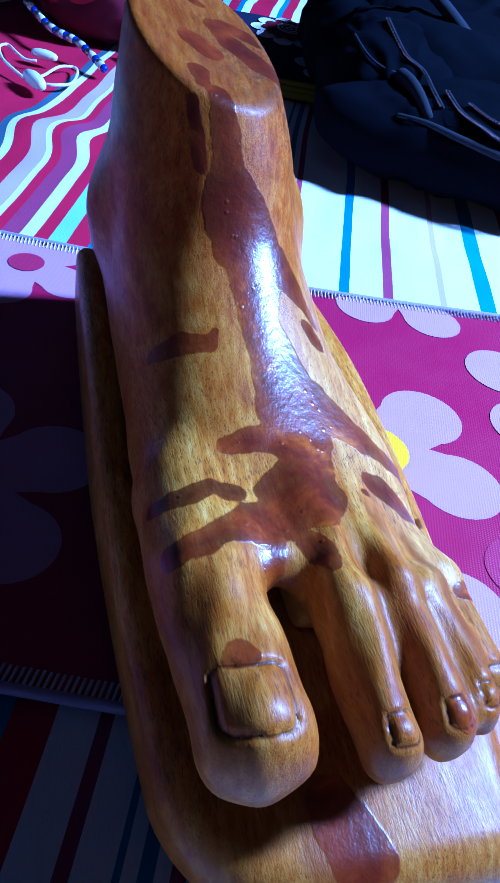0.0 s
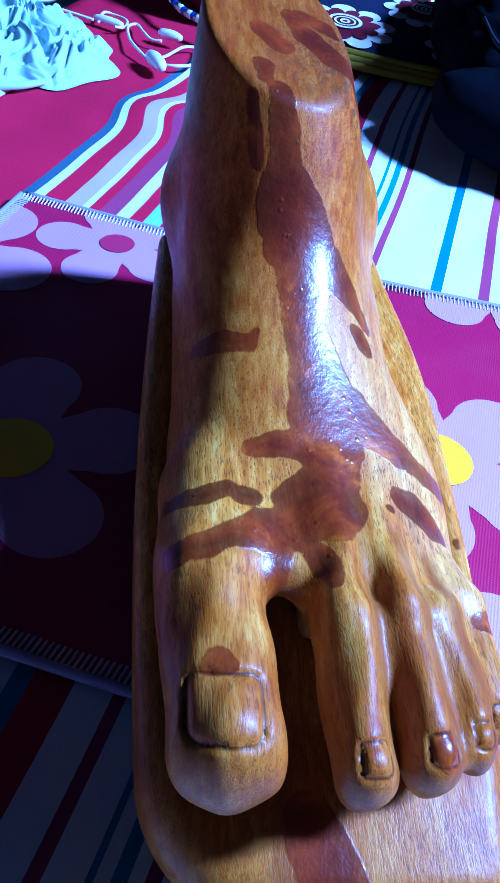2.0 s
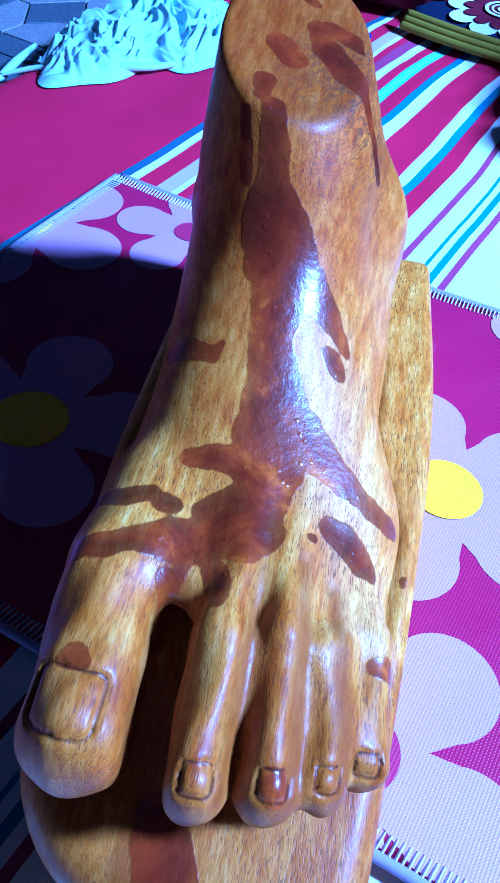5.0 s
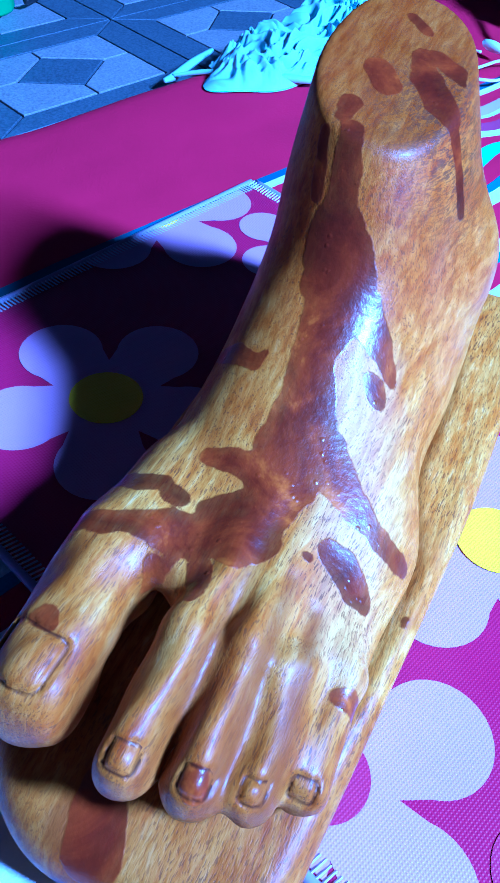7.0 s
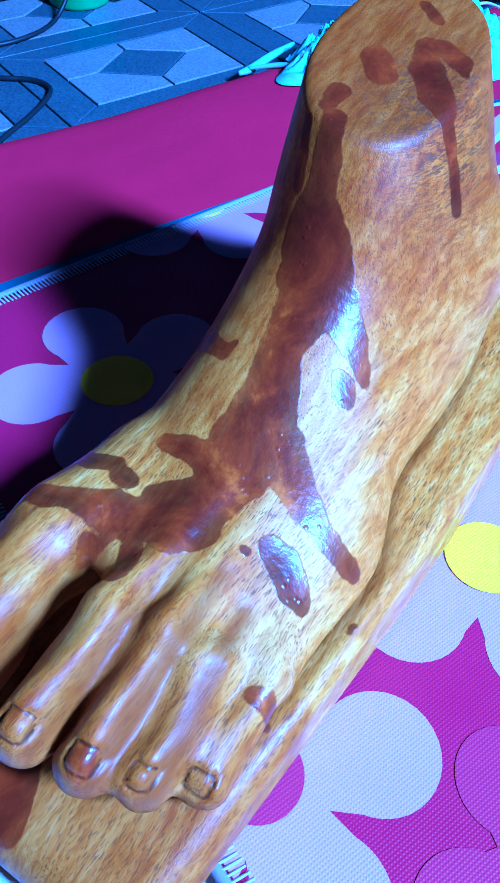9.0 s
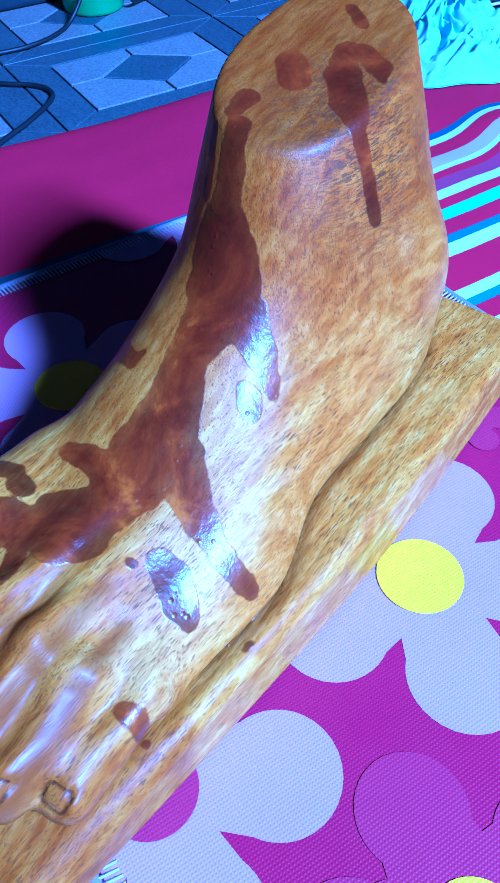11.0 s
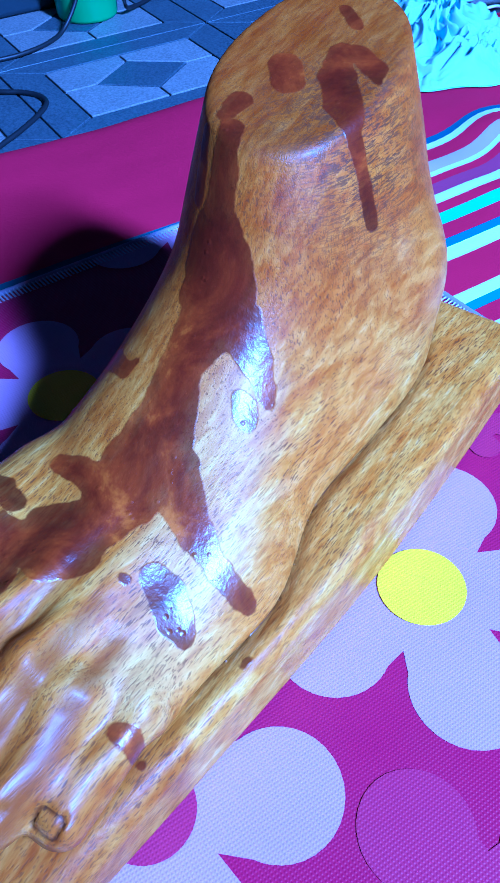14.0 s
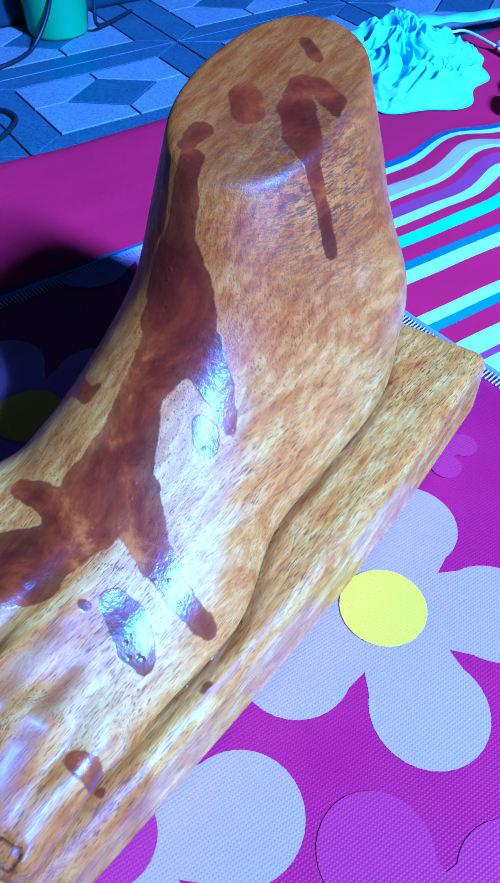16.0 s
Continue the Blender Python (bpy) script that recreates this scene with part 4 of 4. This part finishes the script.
def cloth_strap():
    line = rope_points([(-0.375, 0.785, 0.012), (-0.372, 0.835, 0.006), (-0.366, 0.885, 0.004), (-0.350, 0.960, 0.003), (-0.330, 1.03, 0.003)], 8)
    bm = bmesh.new()
    rows = []
    for k, p in enumerate(line):
        w = 0.011 + 0.002 * math.sin(k * 0.7)
        rows.append([bm.verts.new(p + Vector((dx * w, 0, 0.0025 * (1 - dx * dx) + 0.0008 * math.sin(k + 3 * dx)))) for dx in (-1, -0.5, 0, 0.5, 1)])
    for a, b in zip(rows, rows[1:]):
        for k in range(4):
            bm.faces.new((a[k], a[k + 1], b[k + 1], b[k]))
    ob = part("cloth_strap", bm, TOWEL)
    ob.modifiers.new("thickness", "SOLIDIFY").thickness = 0.002
    return tagged(ob, "pale blue folded cloth strap lying on the sheet", "strap")


cloth_strap()


def earphones():
    top = empty("earphones", (-0.22, 0.78, 0))
    z = 0.0025

    def cable(pts):
        line = rope_points([Vector((x + 0.22, y - 0.78, z + 0.0015 * (k % 2))) for k, (x, y) in enumerate(pts)], 8)
        part("cable", tube_bm(line, 0.0014, 7), WHITE_PLASTIC, top)
    cable([(-0.216, 0.750), (-0.239, 0.772), (-0.256, 0.797), (-0.268, 0.822), (-0.266, 0.840), (-0.250, 0.818), (-0.237, 0.807), (-0.226, 0.805)])
    cable([(-0.200, 0.750), (-0.189, 0.751), (-0.181, 0.769), (-0.184, 0.798), (-0.193, 0.816), (-0.203, 0.803), (-0.208, 0.777), (-0.209, 0.759)])
    cable([(-0.337, 0.749), (-0.353, 0.790), (-0.353, 0.811), (-0.343, 0.822), (-0.304, 0.821)])
    cable([(-0.298, 0.818), (-0.305, 0.846), (-0.295, 0.851), (-0.277, 0.839), (-0.272, 0.822), (-0.278, 0.812)])

    def pod(a, b, r, name, label):
        a, b = Vector((a[0] + 0.22, a[1] - 0.78, r + 0.001)), Vector((b[0] + 0.22, b[1] - 0.78, r + 0.001))
        line = [a.lerp(b, k / 10) for k in range(11)]
        shape = lambda t: r * max(0.15, min(1.0, (math.sin(math.pi * (0.08 + 0.86 * t)))**0.45))
        part(name, tube_bm(line, shape, 12), WHITE_PLASTIC, top, label)
    pod((-0.217, 0.752), (-0.194, 0.727), 0.0068, "earbud", "rounded white earbud")
    pod((-0.236, 0.824), (-0.211, 0.820), 0.0050, "earbud", "white earbud on its side")
    pod((-0.305, 0.824), (-0.273, 0.820), 0.0040, "remote", "slim white cable joint")
    return tagged(top, "white wired earphones with a looped cable on the sheet", "earphones")


earphones()


# ---- cushions, bag and far clutter ----
def pillow_bm(half, power=2.6, wrinkle=0.004, seed=0.0):
    """A soft box: superellipsoid with pulled corners and shallow creases."""
    bm = bmesh.new()
    bmesh.ops.create_uvsphere(bm, u_segments=120, v_segments=64, radius=1)
    for v in bm.verts:
        n = v.co.normalized()
        k = (abs(n.x)**power + abs(n.y)**power + abs(n.z)**power)**(-1 / power)
        q = n * k
        p = Vector((half[0] * q.x, half[1] * q.y, half[2] * q.z)) * 16 + Vector((seed, 0, 0))
        p += 0.8 * Vector((noise.noise(p * 0.8), noise.noise(p * 0.8 + Vector((3, 1, 2))), 0))
        w = noise.noise(p * 0.6) + 0.7 * (1 - 2.4 * abs(noise.noise(p * 1.1))) + 0.35 * (1 - 2.2 * abs(noise.noise(p * 2.3)))
        v.co = Vector((q.x * half[0], q.y * half[1], q.z * half[2])) + n * wrinkle * w
    return bm


def petal_ring_bm(n, inner, outer, depth):
    """A ring of n pointed petals, flat, facing -y, domed a little."""
    bm = bmesh.new()
    mid = bm.verts.new((0, -depth, 0))
    steps = n * 12
    ring = []
    for k in range(steps):
        a = k * math.tau / steps
        f = abs(math.sin(a * n / 2))
        r = inner + (outer - inner) * f**0.6
        ring.append(bm.verts.new((r * math.cos(a), -depth + 0.02 * r, r * math.sin(a))))
    for a, b in zip(ring, ring[1:] + ring[:1]):
        bm.faces.new((mid, a, b))
    bmesh.ops.recalc_face_normals(bm, faces=bm.faces[:])
    return bm


def ring_bm(r0, r1, depth, n=40):
    bm = bmesh.new()
    A = [bm.verts.new((r0 * math.cos(k * math.tau / n), -depth, r0 * math.sin(k * math.tau / n))) for k in range(n)]
    C = [bm.verts.new((r1 * math.cos(k * math.tau / n), -depth, r1 * math.sin(k * math.tau / n))) for k in range(n)]
    for k in range(n):
        bm.faces.new((A[k], A[(k + 1) % n], C[(k + 1) % n], C[k]))
    bmesh.ops.recalc_face_normals(bm, faces=bm.faces[:])
    return bm


def medallion(parent, m, size):
    for name, bm, mat in (("white_petals", petal_ring_bm(9, 0.72 * size, size, 0.0), IVORY), ("dark_petals", petal_ring_bm(11, 0.48 * size, 0.70 * size, 0.0015), BURGUNDY),
                          ("white_ring", ring_bm(0.26 * size, 0.33 * size, 0.0030), IVORY), ("dotted_ring", ring_bm(0.17 * size, 0.21 * size, 0.0030), IVORY),
                          ("spiral", ring_bm(0.05 * size, 0.10 * size, 0.0030), IVORY)):
        part(name, bm, mat, parent, smooth=False).matrix_local = m


def floral_cushion():
    top = empty("floral_cushion", (-0.005, 0.985, 0.0))
    face = pose(0, 0, 0.014, -84, 0, 4)
    part("cover", pillow_bm((0.165, 0.010, 0.105), 3.0, 0.0008, 2.0), NAVY, top).matrix_local = face
    for x, z, s in ((-0.0725, -0.036, 0.056), (0.070, -0.035, 0.056), (0.005, 0.045, 0.045)):
        medallion(top, face @ pose(x, -0.0118 + 0.03 * (abs(x) + abs(z))**2, z), s)
    for k in range(3):
        line = rope_points([(-0.150, -0.092 - 0.006 * k, 0.013 - 0.004 * k), (-0.085, -0.098 - 0.006 * k, 0.012 - 0.004 * k), (0.0, -0.098 - 0.005 * k, 0.012 - 0.004 * k), (0.12, -0.085 - 0.004 * k, 0.013 - 0.004 * k)], 10)
        part("piping", tube_bm(line, 0.0040, 8), OLIVE, top, "olive yellow rolled piping")
    return tagged(top, "dark cushion with white and burgundy flower medallions and yellow piping", "cushion")


floral_cushion()


def beaded_pouch():
    top = empty("beaded_pouch", (-0.22, 0.985, 0.0))
    part("cover", pillow_bm((0.090, 0.075, 0.050), 2.4, 0.008, 8.0), BURGUNDY, top).matrix_local = pose(0.01, 0, 0.050, 0, 0, -35)
    part("crimson_panel", pillow_bm((0.065, 0.035, 0.038), 2.4, 0.005, 4.0), CRIMSON, top).matrix_local = pose(-0.015, -0.038, 0.060, -14, 0, -35)
    for x, z, s in ((0.00, 0.085, 0.016), (0.045, 0.070, 0.013), (-0.03, 0.062, 0.012)):
        for k in range(5):
            a = k * math.tau / 5
            bm = bmesh.new()
            bmesh.ops.create_uvsphere(bm, u_segments=10, v_segments=6, radius=0.42 * s)
            part("white_dot", bm, IVORY, top).matrix_local = pose(0.01, 0, 0, 0, 0, -35) @ pose(x + 0.6 * s * math.cos(a), -0.079 + 0.35 * (z - 0.06), z - 0.01 + 0.6 * s * math.sin(a)) @ Matrix.Diagonal((1, 0.25, 1, 1))
    line = rope_points([(-0.14, 0.015, 0.045), (-0.073, -0.046, 0.030), (-0.015, -0.115, 0.020), (0.022, -0.136, 0.016), (0.058, -0.168, 0.006)], 9)
    part("cord", tube_bm(line, 0.0018, 6), BLACK_RUBBER, top)
    for k, p in enumerate(line[1:-1]):
        bm = bmesh.new()
        bmesh.ops.create_uvsphere(bm, u_segments=12, v_segments=8, radius=0.0040)
        d = (line[k + 2] - line[k]).normalized()
        part("bead", bm, IVORY if k % 3 == 0 else BLUE_BEAD if k % 3 == 1 else METAL, top).matrix_local = Matrix.Translation(p) @ d.to_track_quat("X", "Z").to_matrix().to_4x4() @ Matrix.Diagonal((1.7 if k % 3 == 0 else 1.1, 1, 1, 1))
    return tagged(top, "dark red cloth pouch with white flower dots and a beaded cord", "pouch")


beaded_pouch()


def black_bag():
    top = empty("black_bag", (0.295, 0.930, 0.0))
    part("body", pillow_bm((0.275, 0.215, 0.056), 2.9, 0.010, 1.0), BLACK_FABRIC, top).matrix_local = pose(0, 0.03, 0.056, 0, 0, 4)
    part("front_pocket", pillow_bm((0.25, 0.070, 0.040), 2.6, 0.007, 5.0), BLACK_FABRIC, top, "bulging lower pocket").matrix_local = pose(0.0, -0.195, 0.041, 5, 0, 2)
    part("flap", pillow_bm((0.17, 0.12, 0.022), 2.4, 0.009, 9.0), BLACK_FABRIC, top).matrix_local = pose(-0.05, 0.02, 0.108, 8, -4, 10)
    # extra lump, added to close a lit gap in the bag's shadow
    part("shadow_lump", pillow_bm((0.065, 0.085, 0.050), 2.5, 0.007, 3.0), BLACK_FABRIC, top).matrix_local = pose(-0.19, -0.115, 0.050, 3, 0, 8)
    def on_bag(points, lift=0.002):
        return rope_points([Vector(p) - top.location + Vector((0, 0, lift)) for p in points], 14)
    for line in ([(0.088, 0.803, 0.103), (0.106, 0.754, 0.089), (0.123, 0.744, 0.082), (0.133, 0.712, 0.075), (0.140, 0.693, 0.070)],
                 [(0.143, 0.712, 0.078), (0.155, 0.688, 0.071), (0.173, 0.672, 0.067), (0.190, 0.664, 0.063), (0.230, 0.655, 0.060)],
                 [(0.161, 0.697, 0.076), (0.184, 0.679, 0.071), (0.230, 0.668, 0.068)]):
        seam = on_bag(line)
        zipper = part("zipper", tube_bm(seam, 0.0016, 8), GREY_FABRIC, top, "grey zipper tape with metal teeth")
        bm = bmesh.new()
        for k in range(len(seam) - 1):
            p = seam[k].lerp(seam[k + 1], 0.5) + Vector((-0.0022, -0.0010, 0.0010))
            bmesh.ops.create_cube(bm, size=1, matrix=Matrix.Translation(p) @ Matrix.Diagonal((0.0013, 0.0011, 0.0011, 1)))
        tagged(part("teeth", bm, METAL, zipper, smooth=False), kind="stuff")
    part("piping", tube_bm(on_bag([(0.062, 0.784, 0.089), (0.074, 0.754, 0.083), (0.088, 0.744, 0.078), (0.103, 0.741, 0.076)]), 0.0011, 8), GREY_FABRIC, top, "thin grey piping")
    # grey strip stands in for light caught along the bag's ridge
    part("lit_ridge", tube_bm(on_bag([(0.106, 0.687, 0.060), (0.130, 0.678, 0.061), (0.159, 0.670, 0.057), (0.188, 0.662, 0.054), (0.240, 0.652, 0.050)], 0.001), lambda t: 0.0018 + 0.0024 * t, 8), GREY_FABRIC, top, "grey strip standing for the bag's lit ridge")
    part("tab", tube_bm(on_bag([(0.106, 0.740, 0.076), (0.114, 0.722, 0.076), (0.122, 0.700, 0.072), (0.130, 0.683, 0.064)], 0.001), lambda t: 0.0068 - 0.003 * t, 10), GREY_FABRIC, top, "frayed grey pull tab")
    handle = rope_points([(-0.21, 0.02, 0.105), (-0.235, -0.03, 0.135), (-0.20, -0.08, 0.140), (-0.16, -0.10, 0.120), (-0.13, -0.11, 0.100)], 10)
    part("strap", tube_bm(handle, 0.006, 8), GREY_FABRIC, top, "padded dark carrying strap")
    return tagged(top, "black nylon bag with a zipper lying on the sheet", "bag")


black_bag()


def lathe_bm(profile, n=40):
    """A turned shape from (radius, height) pairs."""
    bm = bmesh.new()
    rings = [[bm.verts.new((r * math.cos(k * math.tau / n), r * math.sin(k * math.tau / n), z)) for k in range(n)] for r, z in profile]
    for a, b in zip(rings, rings[1:]):
        for k in range(n):
            bm.faces.new((a[k], a[(k + 1) % n], b[(k + 1) % n], b[k]))
    bm.faces.new(rings[0][::-1])
    bm.faces.new(rings[-1])
    bmesh.ops.recalc_face_normals(bm, faces=bm.faces[:])
    return bm


def green_container():
    top = empty("green_container", (-0.618, 0.512, FLOOR_Z))
    part("body", lathe_bm([(0.027, 0.0), (0.030, 0.0015), (0.031, 0.004), (0.0335, 0.040), (0.0345, 0.042), (0.0345, 0.045), (0.033, 0.046)]), GREEN_PLASTIC, top)
    part("lid", lathe_bm([(0.0335, 0.0465), (0.036, 0.047), (0.0365, 0.050), (0.0362, 0.058), (0.035, 0.061), (0.030, 0.0615), (0.029, 0.0605)]), GREEN_PLASTIC, top, "fitted green lid")
    return tagged(top, "small round bright green plastic tub on the tiles", "container")


green_container()


def floor_cable():
    z = FLOOR_Z + 0.0032
    top = empty("power_cable", (-0.5, 0.4, z))
    for pts in ([(-0.33, 0.24, 0), (-0.360, 0.295, 0), (-0.387, 0.332, 0), (-0.404, 0.357, 0), (-0.424, 0.381, 0), (-0.441, 0.394, 0), (-0.458, 0.393, 0), (-0.472, 0.383, 0), (-0.484, 0.367, 0), (-0.52, 0.33, 0)],
                [(-0.56, 0.33, 0), (-0.550, 0.391, 0), (-0.552, 0.420, 0), (-0.563, 0.447, 0), (-0.578, 0.470, 0.004), (-0.585, 0.492, 0.030), (-0.588, 0.505, 0.070), (-0.60, 0.515, 0.12)],
                [(-0.60, 0.548, 0.10), (-0.590, 0.545, 0.050), (-0.585, 0.540, 0.012), (-0.598, 0.556, 0.002), (-0.625, 0.60, 0)]):
        part("cord", tube_bm(rope_points([Vector((x + 0.5, y - 0.4, dz)) for x, y, dz in pts], 8), 0.0021, 8), BLACK_RUBBER, top)
    return tagged(top, "thin black power cable looped on the tiles", "cable")


floor_cable()


# ---- floor tiles ----
def tile_bm(points, h=0.003, gap=0.0011):
    """A flat piece with the given outline, drawn in by half a joint, its upper edge eased."""
    c = sum((Vector(p) for p in points), Vector((0, 0))) / len(points)
    bm = bmesh.new()
    n = len(points)

    def ring(inset, z):
        out = []
        for k in range(n):
            p, a, b = Vector(points[k]), Vector(points[k - 1]), Vector(points[(k + 1) % n])
            d1, d2 = (p - a).normalized(), (b - p).normalized()
            n1, n2 = Vector((-d1.y, d1.x)), Vector((-d2.y, d2.x))
            m = n1 + n2
            m = m / max(0.35, m.dot(n1)) if m.length > 1e-6 else n1
            out.append(bm.verts.new((*(p + m * inset), z)))
        return out
    low, mid, top = ring(gap, 0), ring(gap, h - 0.0004), ring(gap + 0.0004, h)
    for a, b in ((low, mid), (mid, top)):
        for k in range(n):
            bm.faces.new((a[k], a[(k + 1) % n], b[(k + 1) % n], b[k]))
    bm.faces.new(top)
    bmesh.ops.recalc_face_normals(bm, faces=bm.faces[:])
    return bm


def ccw(points):
    area = sum(a[0] * b[1] - b[0] * a[1] for a, b in zip(points, points[1:] + points[:1]))
    return points if area > 0 else points[::-1]


PANEL_X, PANEL_Y, BAND_X, BAND_Y = 0.104, 0.150, 0.050, 0.072
PX, PY = PANEL_X + BAND_X, PANEL_Y + BAND_Y
PIECES = [("pale", [(0, 0), (0.5, 0), (0.5, 0.15), (0.2, 0.46), (0, 0.46)]), ("pale", [(0.5, 0), (1, 0), (1, 0.48), (0.81, 0.48), (0.5, 0.15)]),
          ("pale", [(1, 0.48), (1, 1), (0.5, 1), (0.5, 0.8), (0.81, 0.48)]), ("pale", [(0, 0.46), (0.2, 0.46), (0.5, 0.8), (0.5, 1), (0, 1)]),
          ("grey", [(0.5, 0.15), (0.81, 0.48), (0.5, 0.8), (0.2, 0.46)])]


def floor_tiles():
    shapes = []
    for kind, pts in PIECES:
        shapes.append((PALE_TILE if kind == "pale" else GREY_TILE, [(r * PANEL_X, s * PANEL_Y) for s, r in pts]))
    x1, y1, bx, by = PANEL_X, PANEL_Y, BAND_X / 2, BAND_Y / 2
    for pts in ([(-bx, -by), (0, 0), (0, y1), (-bx, y1 + by)], [(x1 + bx, -by), (x1, 0), (x1, y1), (x1 + bx, y1 + by)],
                [(-bx, -by), (0, 0), (x1, 0), (x1 + bx, -by)], [(-bx, y1 + by), (0, y1), (x1, y1), (x1 + bx, y1 + by)]):
        shapes.append((GREY_TILE, pts))
    meshes = []
    for mat, pts in shapes:
        me = bpy.data.meshes.new("floor_tile")
        bm = tile_bm(ccw(pts))
        bm.to_mesh(me)
        bm.free()
        me.materials.append(mat)
        meshes.append(me)
    for i in range(-1, 2):
        for j in range(-2, 7):
            for me in meshes:
                t = new("floor_tile", me)
                t.parent = floor
                t.matrix_basis = Matrix.Translation((-0.504 + i * PX, 0.4165 + j * PY, FLOOR_Z - 0.0028))


floor_tiles()
